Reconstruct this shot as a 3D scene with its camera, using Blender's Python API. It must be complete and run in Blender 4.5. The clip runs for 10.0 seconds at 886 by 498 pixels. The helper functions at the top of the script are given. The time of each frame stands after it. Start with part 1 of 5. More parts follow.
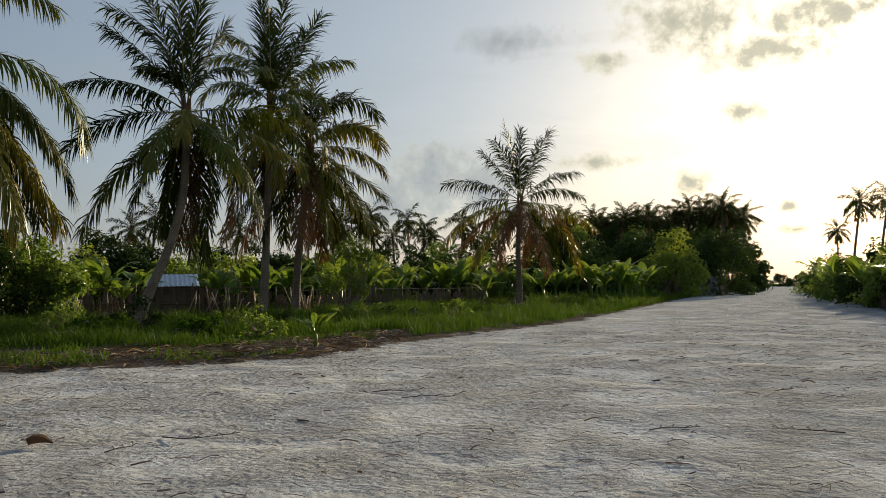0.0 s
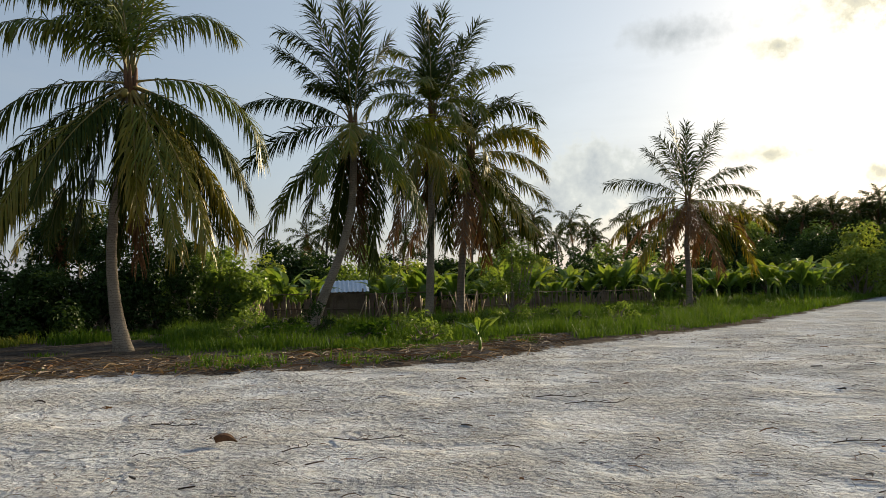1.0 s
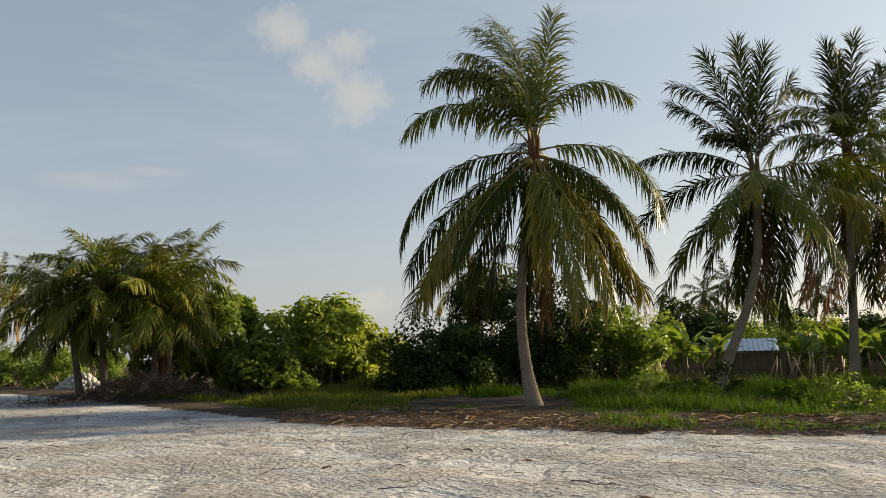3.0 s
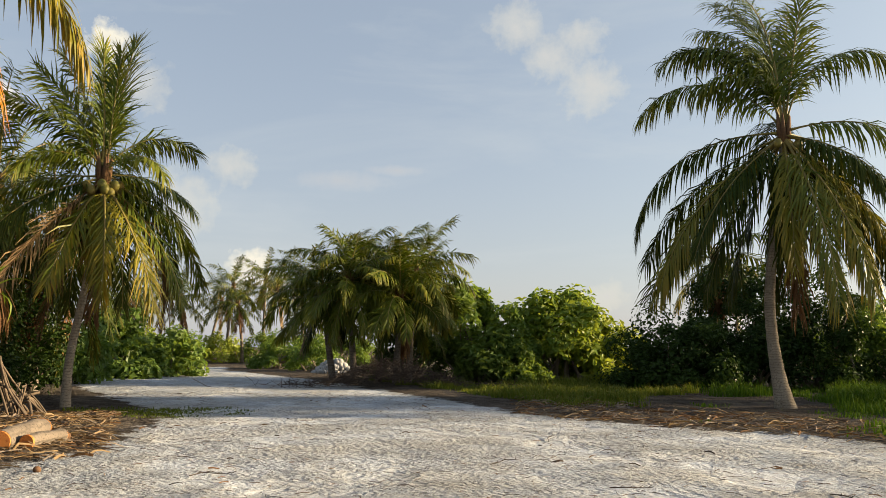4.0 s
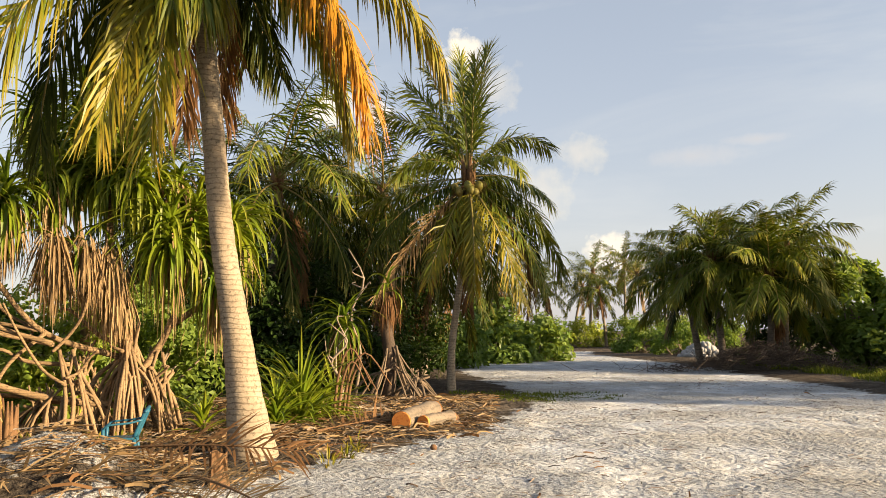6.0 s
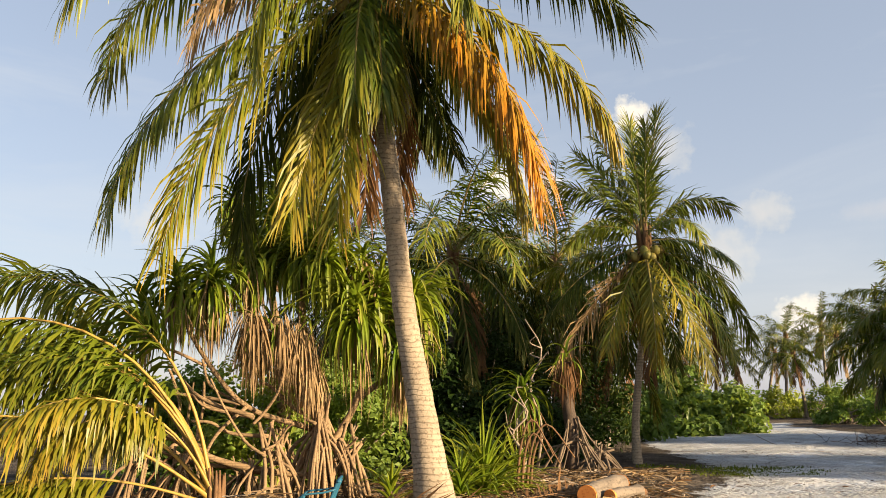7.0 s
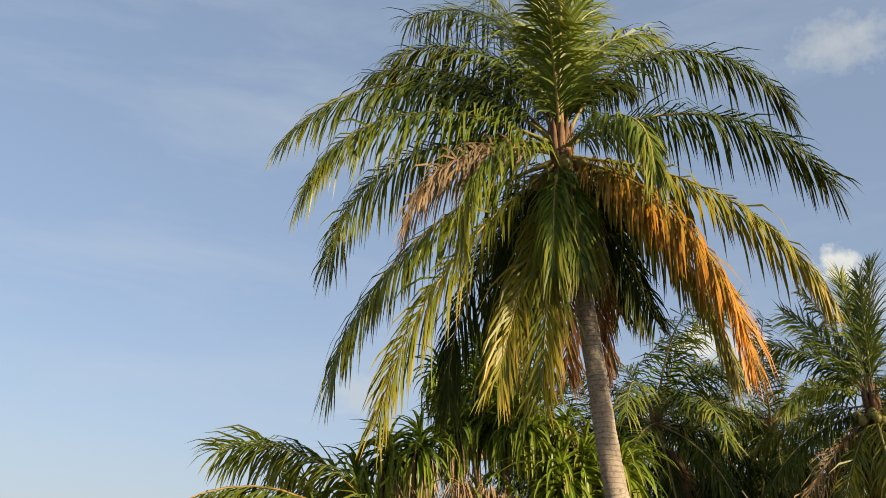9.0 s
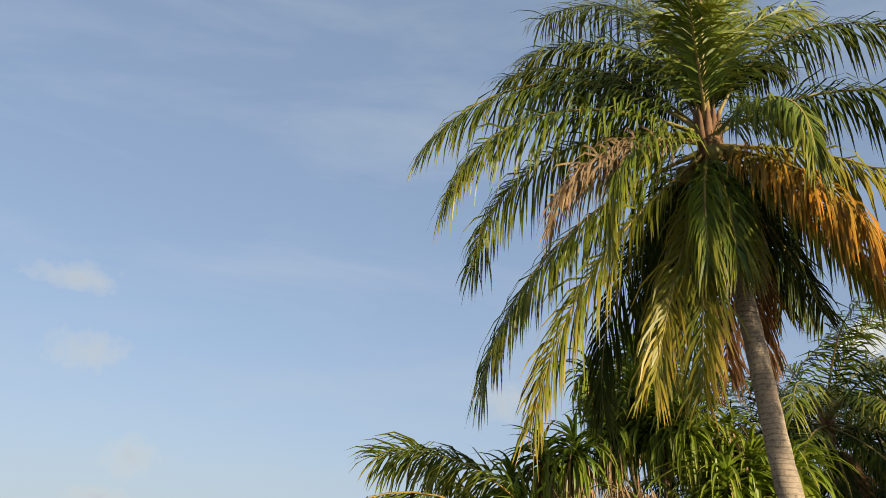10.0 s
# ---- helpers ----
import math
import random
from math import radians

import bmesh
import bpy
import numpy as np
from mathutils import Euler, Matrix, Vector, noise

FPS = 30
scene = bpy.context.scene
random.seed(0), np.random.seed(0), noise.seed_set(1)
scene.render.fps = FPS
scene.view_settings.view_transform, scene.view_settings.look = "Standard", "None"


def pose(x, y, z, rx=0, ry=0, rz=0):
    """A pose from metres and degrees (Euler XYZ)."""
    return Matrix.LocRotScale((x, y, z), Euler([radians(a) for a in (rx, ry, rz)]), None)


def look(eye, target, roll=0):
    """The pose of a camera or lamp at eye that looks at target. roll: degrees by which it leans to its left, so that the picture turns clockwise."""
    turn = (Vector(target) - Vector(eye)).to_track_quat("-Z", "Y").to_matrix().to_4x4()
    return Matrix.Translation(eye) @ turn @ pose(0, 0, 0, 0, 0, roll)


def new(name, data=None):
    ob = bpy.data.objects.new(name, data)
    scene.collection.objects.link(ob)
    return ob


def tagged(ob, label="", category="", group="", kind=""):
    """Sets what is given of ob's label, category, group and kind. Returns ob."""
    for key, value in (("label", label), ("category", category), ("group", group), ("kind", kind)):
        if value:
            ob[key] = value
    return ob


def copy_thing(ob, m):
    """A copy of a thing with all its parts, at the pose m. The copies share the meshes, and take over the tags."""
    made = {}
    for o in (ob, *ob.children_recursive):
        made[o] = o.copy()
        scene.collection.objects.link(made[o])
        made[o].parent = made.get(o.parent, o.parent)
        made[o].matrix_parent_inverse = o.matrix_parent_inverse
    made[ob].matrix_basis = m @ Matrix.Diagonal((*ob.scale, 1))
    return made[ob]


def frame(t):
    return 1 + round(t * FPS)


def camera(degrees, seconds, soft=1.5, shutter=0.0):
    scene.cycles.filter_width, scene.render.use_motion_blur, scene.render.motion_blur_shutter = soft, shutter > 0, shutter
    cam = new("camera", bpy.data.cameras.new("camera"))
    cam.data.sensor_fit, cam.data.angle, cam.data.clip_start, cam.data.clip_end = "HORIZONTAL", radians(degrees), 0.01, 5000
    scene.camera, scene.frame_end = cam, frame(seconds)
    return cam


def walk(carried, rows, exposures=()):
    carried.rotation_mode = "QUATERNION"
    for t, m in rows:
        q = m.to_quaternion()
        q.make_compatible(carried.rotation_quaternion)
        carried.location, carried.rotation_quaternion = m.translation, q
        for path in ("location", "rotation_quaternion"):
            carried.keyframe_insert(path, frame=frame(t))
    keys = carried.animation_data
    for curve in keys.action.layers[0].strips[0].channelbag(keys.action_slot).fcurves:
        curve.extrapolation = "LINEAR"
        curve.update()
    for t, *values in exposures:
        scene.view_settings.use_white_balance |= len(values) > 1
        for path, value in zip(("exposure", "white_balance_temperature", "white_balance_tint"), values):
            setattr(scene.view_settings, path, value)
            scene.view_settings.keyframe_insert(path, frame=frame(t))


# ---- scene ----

# ---- camera: held at eye height, turning to its left on the spot ----
EYE = 1.6
LENS = 57.1
cam = camera(LENS, 10.0, soft=0.7)
PATH = [
    (0.0, 0.00, 0.00, 0.00, 0.00, 2.40, 0.70), (0.5, 0.04, 0.03, 0.02, 7.05, 2.60, 1.09),
    (1.0, 0.06, 0.00, 0.03, 11.53, 2.82, 1.50), (1.5, 0.07, -0.03, 0.05, 16.00, 3.01, 1.34),
    (2.0, 0.04, -0.07, 0.07, 21.49, 4.07, 1.44), (2.5, -0.08, -0.02, 0.08, 29.26, 6.22, 1.35),
    (2.7, -0.15, -0.01, 0.06, 33.25, 6.90, 1.20), (3.8, -0.32, 0.27, 0.02, 51.53, 7.22, -0.30),
    (4.0, -0.34, 0.28, 0.03, 55.07, 6.96, -0.60), (4.5, -0.34, 0.31, 0.04, 62.93, 7.06, -0.28),
    (5.0, -0.34, 0.31, 0.04, 70.03, 7.15, -0.25), (5.2, -0.34, 0.30, 0.05, 72.50, 7.05, -0.12),
    (6.3, -0.34, 0.24, 0.08, 83.15, 5.95, 0.57), (6.5, -0.33, 0.24, 0.06, 85.62, 6.63, 0.47),
    (7.0, -0.26, 0.20, 0.05, 92.39, 10.99, 1.13), (7.5, -0.15, 0.20, 0.03, 97.75, 14.59, 0.71),
    (8.0, -0.04, 0.18, 0.01, 100.93, 16.62, -0.19), (8.5, 0.08, 0.13, 0.00, 103.68, 19.25, -0.71),
    (9.0, 0.11, 0.10, 0.01, 105.74, 22.56, -0.69), (9.5, 0.07, 0.06, 0.01, 107.95, 24.03, -1.50),
    (10.0, 0.04, -0.03, -0.01, 115.80, 22.87, -1.75),
]
walk(cam, [(t, pose(x, y, EYE + z, 90 + p, r, a)) for t, x, y, z, a, p, r in PATH],
     exposures=[(0.0, 0.56, 6400, 3), (1.0, 1.02, 6450, 4), (2.5, 1.20, 6950, 5), (4.5, 1.58, 7100, 5), (6.5, 1.75, 7500, 9), (7.3, 1.57, 6750, 8), (8.0, 1.43, 6450, 7), (10.0, 1.17, 6100, 5)])

# ---- sun and sky ----
SUN_AZ, SUN_EL = -29.0, 13.0          # degrees to the left of +y, and above the horizon


def heading(az, el=0.0):
    a, e = radians(az), radians(el)
    return Vector((-math.sin(a) * math.cos(e), math.cos(a) * math.cos(e), math.sin(e)))


def at(az, d, z=0.0):
    v = heading(az)
    o = (-0.25, 0.28) if az > 44 else (0.0, 0.0)      # where the camera stands while it looks that way
    return Vector((o[0] + v.x * d, o[1] + v.y * d, z))


sun = new("sun", bpy.data.lights.new("sun", "SUN"))
sun.data.energy, sun.data.angle, sun.data.color = 5.0, radians(2.5), (1.0, 0.79, 0.54)
sun.matrix_world = look(heading(SUN_AZ, SUN_EL) * 100, (0, 0, 0))


class Nodes:
    """Short calls for building a node tree."""

    def __init__(self, tree):
        self.tree = tree
        self.tree.nodes.clear()

    def add(self, kind, ins=None, **props):
        n = self.tree.nodes.new(kind)
        for k, v in props.items():
            setattr(n, k, v)
        for k, v in (ins or {}).items():
            if isinstance(v, bpy.types.NodeSocket):
                self.tree.links.new(v, n.inputs[k])
            else:
                n.inputs[k].default_value = v
        return n

    def math(self, op, a, b=0.0, c=None, clamp=False):
        ins = {0: a, 1: b}
        if c is not None:
            ins[2] = c
        return self.add("ShaderNodeMath", ins, operation=op, use_clamp=clamp).outputs[0]

    def ramp(self, fac, stops, smooth=False):
        n = self.add("ShaderNodeValToRGB", {0: fac})
        n.color_ramp.interpolation = "EASE" if smooth else "LINEAR"
        el = n.color_ramp.elements
        while len(el) < len(stops):
            el.new(0.5)
        for e, (p, c) in zip(el, stops):
            e.position = p
            e.color = (*c, 1.0) if len(c) == 3 else c
        return n.outputs[0]

    def mix(self, fac, a, b, mode="MIX"):
        n = self.tree.nodes.new("ShaderNodeMix")
        n.data_type, n.blend_type = "RGBA", mode
        for k, v in ((0, fac), (6, a), (7, b)):
            if isinstance(v, bpy.types.NodeSocket):
                self.tree.links.new(v, n.inputs[k])
            else:
                n.inputs[k].default_value = v if k == 0 else (*v, 1.0)
        return n.outputs[2]

    def noise(self, vec, scale, detail=4.0, rough=0.55, distortion=0.0):
        return self.add("ShaderNodeTexNoise", {"Vector": vec, "Scale": scale, "Detail": detail, "Roughness": rough,
                                               "Distortion": distortion}).outputs["Fac"]


def make_sky():
    world = bpy.data.worlds.new("sky")
    scene.world = world
    world.use_nodes = True
    n = Nodes(world.node_tree)
    co = n.add("ShaderNodeTexCoord").outputs["Generated"]
    sky = n.add("ShaderNodeTexSky", sky_type="NISHITA", sun_disc=False, sun_elevation=radians(SUN_EL),
                sun_rotation=radians(-SUN_AZ), air_density=1.0, dust_density=1.2, ozone_density=1.5).outputs[0]
    blue = n.mix(0.5, n.mix(1.0, sky, SKY_K, "MULTIPLY"), THIN)
    # haze that the low sun lights up
    sdir = heading(SUN_AZ, SUN_EL)
    dot = n.add("ShaderNodeVectorMath", {0: co, 1: sdir}, operation="DOT_PRODUCT").outputs["Value"]
    cosv = n.math("MAXIMUM", dot, 0.0)
    g1 = n.math("POWER", cosv, 2.2)
    g2 = n.math("POWER", cosv, 38.0)
    glow = n.mix(1.0, n.mix(g1, (0, 0, 0), HAZE_WIDE), n.mix(g2, (0, 0, 0), HAZE_NEAR), "ADD")
    up = n.add("ShaderNodeSeparateXYZ", {0: co}).outputs[2]
    low = n.math("POWER", n.math("SUBTRACT", 1.0, n.math("ABSOLUTE", up), clamp=True), 5.0)
    hazy = n.mix(n.math("MULTIPLY", low, 0.55), blue, HAZE_LOW)
    base = n.mix(1.0, hazy, glow, "ADD")
    # thin veils, drawn out along the horizon
    flat = n.add("ShaderNodeMapping", {0: co, "Scale": (1.0, 1.0, 5.0)}).outputs[0]
    veil = n.ramp(n.noise(flat, 2.2, 6.0, 0.6, 0.4), [(0.48, (0, 0, 0)), (0.75, (1, 1, 1))])
    base = n.mix(n.math("MULTIPLY", veil, 0.33), base, VEIL)
    # cumulus: each a heap at its place in the sky, with a billowing edge
    bil = n.noise(co, 14.0, 7.0, 0.62)
    curl = n.noise(co, 58.0, 6.0, 0.6)
    fine = n.math("ADD", n.math("MULTIPLY", n.math("SUBTRACT", bil, 0.5), 1.3), n.math("MULTIPLY", n.math("SUBTRACT", curl, 0.5), 2.0))
    for group, (dark, lit, soft, fuzz) in CLOUDS:
        mask = None
        for az, el, w, h in group:
            c = heading(az, el)
            d = n.add("ShaderNodeVectorMath", {0: co, 1: c}, operation="SUBTRACT").outputs[0]
            turn = n.add("ShaderNodeVectorRotate", {0: d, "Angle": radians(-az)}, rotation_type="Z_AXIS").outputs[0]
            q = n.add("ShaderNodeVectorMath", {0: turn, 1: (1 / radians(w), 1 / radians(w), 1 / radians(h))}, operation="MULTIPLY").outputs[0]
            ln = n.add("ShaderNodeVectorMath", {0: q}, operation="LENGTH").outputs["Value"]
            m = n.math("SUBTRACT", 1.0, ln)
            mask = m if mask is None else n.math("MAXIMUM", mask, m)
        edge = n.math("ADD", mask, n.math("MULTIPLY", fine, fuzz))
        cover = n.math("MULTIPLY", edge, soft, clamp=True)
        gate = n.math("MULTIPLY", n.math("ADD", mask, 0.55), 2.5, clamp=True)
        cover = n.math("MULTIPLY", cover, gate)
        body = n.mix(n.math("MULTIPLY", n.math("ADD", edge, 0.0), 0.75, clamp=True), lit, dark)
        base = n.mix(n.math("MULTIPLY", cover, 0.92), base, body)
    out = n.add("ShaderNodeBackground", {0: base, 1: 1.0}).outputs[0]
    n.add("ShaderNodeOutputWorld", {0: out})


SKY_K = (0.082, 0.074, 0.078)
THIN = (0.160, 0.188, 0.240)          # high thin cloud over all the sky
HAZE_WIDE = (0.105, 0.110, 0.090)
HAZE_NEAR = (0.33, 0.275, 0.14)
HAZE_LOW = (0.205, 0.208, 0.245)
VEIL = (0.25, 0.265, 0.29)
CLOUDS = [
    # heaps in front of the bright haze: grey hearts, pale rims
    ([(-25.6, 16.6, 5.6, 1.7), (-17.4, 17.2, 5.6, 2.5), (-22.2, 14.6, 5.4, 1.5), (-31, 17.5, 6, 2), (-21, 20.0, 6, 1.6), (-20.8, 11.0, 2.2, 0.8), (-11.4, 15.0, 1.8, 0.9),
      (-10.6, 8.2, 3.6, 0.8), (-17.1, 6.5, 1.5, 1.1), (-23.2, 4.7, 0.8, 0.6), (-23.4, 3.2, 1.2, 0.35)],
     ((0.30, 0.285, 0.25), (0.58, 0.52, 0.37), 1.3, 1.0)),
    ([(0.8, 7.2, 3.2, 3.0), (3.8, 5.8, 2.8, 2.2), (-3.0, 6.6, 2.8, 2.3)], ((0.205, 0.222, 0.252), (0.43, 0.425, 0.405), 3.4, 0.8)),
    ([(-4.6, 16.6, 4.2, 1.3)], ((0.24, 0.25, 0.27), (0.30, 0.30, 0.30), 0.9, 0.7)),
    # heaps away from the sun, lit warm
    ([(68.6, 5.2, 1.5, 1.7), (66.8, 4.2, 1.4, 1.0), (87.8, 15.4, 2.0, 1.7), (84.6, 15.0, 1.8, 1.2), (78.2, 19.4, 1.6, 1.5)],
     ((0.32, 0.31, 0.295), (0.40, 0.37, 0.32), 1.6, 0.9)),
    ([(50.0, 22.2, 2.0, 1.8), (45.3, 21.2, 1.9, 1.4), (44.4, 18.0, 2.6, 2.2), (47.2, 20.0, 2.4, 1.8), (70.0, 12.2, 2.2, 1.5), (73.0, 9.5, 2.6, 2.6), (43.7, 3.7, 1.6, 1.2), (111.9, 12.2, 2.4, 1.6),
      (142.2, 18.2, 3.0, 1.0), (140.6, 13.7, 2.6, 1.5), (136.7, 7.3, 2.2, 1.5), (138.2, 4.8, 2.4, 0.8), (75.5, 33.0, 3.4, 1.8), (77.0, 17.0, 2.6, 2.0)],
     ((0.245, 0.245, 0.26), (0.325, 0.305, 0.265), 0.7, 0.8)),
    ([(62.4, 11.6, 3.4, 0.8), (58.5, 12.4, 2.4, 0.4)], ((0.20, 0.21, 0.24), (0.235, 0.24, 0.265), 0.7, 0.5)),
]
make_sky()

# ---- materials ----
def material(name, build):
    m = bpy.data.materials.new(name)
    m.use_nodes = True
    n = Nodes(m.node_tree)
    n.add("ShaderNodeOutputMaterial", {0: build(n)})
    return m


def leaf_material(name, young, old, tip, through_share=0.30, rough=0.40, gloss=0.22, power=3.0, least=0.1):
    """Leaf: colour varies leaf by leaf and thing by thing, towards the tip it withers; light shines through."""
    def build(n):
        isl = n.add("ShaderNodeNewGeometry").outputs["Random Per Island"]
        rnd = n.add("ShaderNodeObjectInfo").outputs["Random"]
        along = n.add("ShaderNodeAttribute", attribute_name="along").outputs["Fac"]
        co = n.add("ShaderNodeTexCoord").outputs["Object"]
        blotch = n.noise(co, 2.3, 3.0)
        k = n.math("MULTIPLY_ADD", isl, 0.55, n.math("MULTIPLY", blotch, 0.5))
        k = n.math("ADD", k, n.math("MULTIPLY_ADD", rnd, 0.4, -0.25), clamp=True)
        col = n.mix(k, young, old)
        wither = n.math("POWER", along, power)
        wither = n.math("MULTIPLY", wither, n.math("MULTIPLY_ADD", isl, 0.8, least), clamp=True)
        col = n.mix(wither, col, tip)
        d = n.add("ShaderNodeBsdfPrincipled", {"Base Color": col, "Roughness": rough, "Specular IOR Level": gloss}).outputs[0]
        warm = n.mix(0.5, col, n.mix(1.0, col, (1.9, 1.6, 0.55), "MULTIPLY"))
        t = n.add("ShaderNodeBsdfTranslucent", {0: warm}).outputs[0]
        return n.add("ShaderNodeMixShader", {0: through_share, 1: d, 2: t}).outputs[0]
    return material(name, build)


PALM_GREEN = leaf_material("palm_green", (0.038, 0.070, 0.006), (0.118, 0.142, 0.011), (0.28, 0.20, 0.03), 0.13, 0.42, 0.20, power=2.8, least=0.08)
# palm_green darkened: shade of inner, rear and backlit fronds put into the colour
PALM_SHADED = leaf_material("palm_shaded", (0.015, 0.030, 0.004), (0.046, 0.064, 0.007), (0.14, 0.11, 0.025), 0.12, 0.50, 0.08)
PALM_YELLOW = leaf_material("palm_yellow", (0.075, 0.105, 0.010), (0.20, 0.165, 0.016), (0.38, 0.20, 0.03), 0.18)
PALM_ORANGE = leaf_material("palm_orange", (0.10, 0.11, 0.012), (0.24, 0.15, 0.014), (0.50, 0.17, 0.016), 0.22, power=1.5, least=0.5)
PALM_DRY = leaf_material("palm_dry", (0.17, 0.11, 0.055), (0.34, 0.24, 0.13), (0.26, 0.17, 0.09), 0.15, 0.7)
PALM_BROWN = leaf_material("palm_brown", (0.10, 0.050, 0.022), (0.18, 0.095, 0.04), (0.16, 0.08, 0.035), 0.12, 0.8)
# dark green leaf; under the palms and in the grove its colour stands for shade
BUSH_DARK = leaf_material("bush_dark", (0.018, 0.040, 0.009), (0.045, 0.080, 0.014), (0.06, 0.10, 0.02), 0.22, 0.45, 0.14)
BUSH_MID = leaf_material("bush_mid", (0.080, 0.150, 0.028), (0.190, 0.260, 0.055), (0.24, 0.28, 0.06), 0.44, 0.42, 0.26)
BUSH_BRIGHT = leaf_material("bush_bright", (0.13, 0.22, 0.032), (0.32, 0.36, 0.065), (0.30, 0.32, 0.06), 0.40, 0.42, 0.26)
BANANA = leaf_material("banana_leaf", (0.075, 0.150, 0.022), (0.17, 0.25, 0.040), (0.26, 0.26, 0.07), 0.40)
PANDAN = leaf_material("pandan_leaf", (0.060, 0.120, 0.010), (0.185, 0.220, 0.016), (0.24, 0.21, 0.04), 0.22, 0.42, 0.22)
GRASS = leaf_material("grass", (0.032, 0.085, 0.008), (0.085, 0.150, 0.016), (0.14, 0.17, 0.03), 0.26, 0.7, 0.06)
GRASS_DRY = leaf_material("grass_dry", (0.060, 0.105, 0.014), (0.15, 0.165, 0.028), (0.28, 0.23, 0.07), 0.30, 0.7, 0.06)


def bark_material(name, a, b, c, ring=0.0, rough=0.85, bump=0.4):
    def build(n):
        co = n.add("ShaderNodeTexCoord").outputs["Object"]
        big = n.noise(co, 1.6, 4.0)
        fine = n.noise(co, 22.0, 5.0, 0.65)
        col = n.mix(n.ramp(big, [(0.35, (0, 0, 0)), (0.65, (1, 1, 1))]), a, b)
        col = n.mix(n.ramp(fine, [(0.52, (0, 0, 0)), (0.68, (1, 1, 1))]), col, c)
        hgt = fine
        if ring:
            wig = n.add("ShaderNodeVectorMath", {0: co, 1: n.add("ShaderNodeVectorMath", {
                0: n.add("ShaderNodeTexNoise", {"Vector": co, "Scale": 2.5}).outputs["Color"], "Scale": 0.12}, operation="SCALE").outputs[0]}, operation="ADD").outputs[0]
            w = n.add("ShaderNodeTexWave", {"Vector": wig, "Scale": ring, "Distortion": 1.2, "Detail": 2.0, "Detail Scale": 2.0},
                      bands_direction="Z").outputs["Fac"]
            scar = n.ramp(w, [(0.02, (1, 1, 1)), (0.25, (0, 0, 0))])
            col = n.mix(n.math("MULTIPLY", n.math("MULTIPLY", scar, 0.6), n.ramp(n.noise(co, 4.0, 3.0), [(0.35, (0.2, 0.2, 0.2)), (0.6, (1, 1, 1))])), col, c)
            hgt = n.math("SUBTRACT", fine, n.math("MULTIPLY", scar, 0.8))
        nm = n.add("ShaderNodeBump", {"Strength": bump, "Distance": 0.02, "Height": hgt}).outputs[0]
        return n.add("ShaderNodeBsdfPrincipled", {"Base Color": col, "Roughness": rough, "Normal": nm, "Specular IOR Level": 0.25}).outputs[0]
    return material(name, build)


PALM_BARK = bark_material("palm_bark", (0.315, 0.258, 0.19), (0.22, 0.175, 0.128), (0.10, 0.078, 0.055), ring=4.2)
PALM_BARK_GREY = bark_material("palm_bark_grey", (0.22, 0.18, 0.14), (0.15, 0.12, 0.095), (0.06, 0.05, 0.04), ring=2.0)
PETIOLE = bark_material("petiole", (0.17, 0.15, 0.035), (0.20, 0.14, 0.04), (0.12, 0.08, 0.03), rough=0.5, bump=0.1)
STALK_YELLOW = bark_material("yellow_stalk", (0.34, 0.22, 0.05), (0.28, 0.19, 0.05), (0.20, 0.12, 0.045), rough=0.45, bump=0.08)
FIBRE = bark_material("fibre", (0.11, 0.058, 0.03), (0.17, 0.095, 0.045), (0.07, 0.04, 0.02))
WOOD_GREY = bark_material("dead_wood", (0.26, 0.21, 0.16), (0.18, 0.14, 0.11), (0.08, 0.06, 0.05))
ROOT_MAT = bark_material("stilt_root", (0.26, 0.175, 0.10), (0.17, 0.115, 0.065), (0.09, 0.06, 0.04))
WOOD_PALE = bark_material("pandan_bark", (0.27, 0.18, 0.10), (0.18, 0.12, 0.065), (0.08, 0.055, 0.035), ring=6.0)
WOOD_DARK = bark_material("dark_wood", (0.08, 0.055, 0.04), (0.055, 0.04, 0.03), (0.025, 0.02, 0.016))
WOOD_CUT = bark_material("cut_wood", (0.50, 0.17, 0.04), (0.60, 0.26, 0.08), (0.36, 0.10, 0.03), bump=0.15)
COCONUT = bark_material("coconut_husk", (0.14, 0.15, 0.03), (0.22, 0.16, 0.04), (0.10, 0.07, 0.03), rough=0.5, bump=0.1)
HUSK = bark_material("old_husk", (0.14, 0.075, 0.04), (0.10, 0.055, 0.03), (0.05, 0.03, 0.02))
FENCE_MAT = bark_material("fence_wood", (0.17, 0.125, 0.085), (0.11, 0.082, 0.06), (0.07, 0.05, 0.038))
FENCE_PALE = bark_material("fence_pale", (0.52, 0.41, 0.28), (0.40, 0.29, 0.19), (0.14, 0.10, 0.06))
CONCRETE = bark_material("concrete", (0.36, 0.35, 0.34), (0.27, 0.27, 0.27), (0.18, 0.18, 0.17), bump=0.2)
ROOFING = bark_material("pale_roofing", (0.42, 0.50, 0.62), (0.34, 0.42, 0.52), (0.25, 0.28, 0.32), rough=0.45, bump=0.05)
PLASTIC = bark_material("blue_plastic", (0.014, 0.085, 0.145), (0.02, 0.105, 0.165), (0.035, 0.09, 0.12), rough=0.4, bump=0.03)


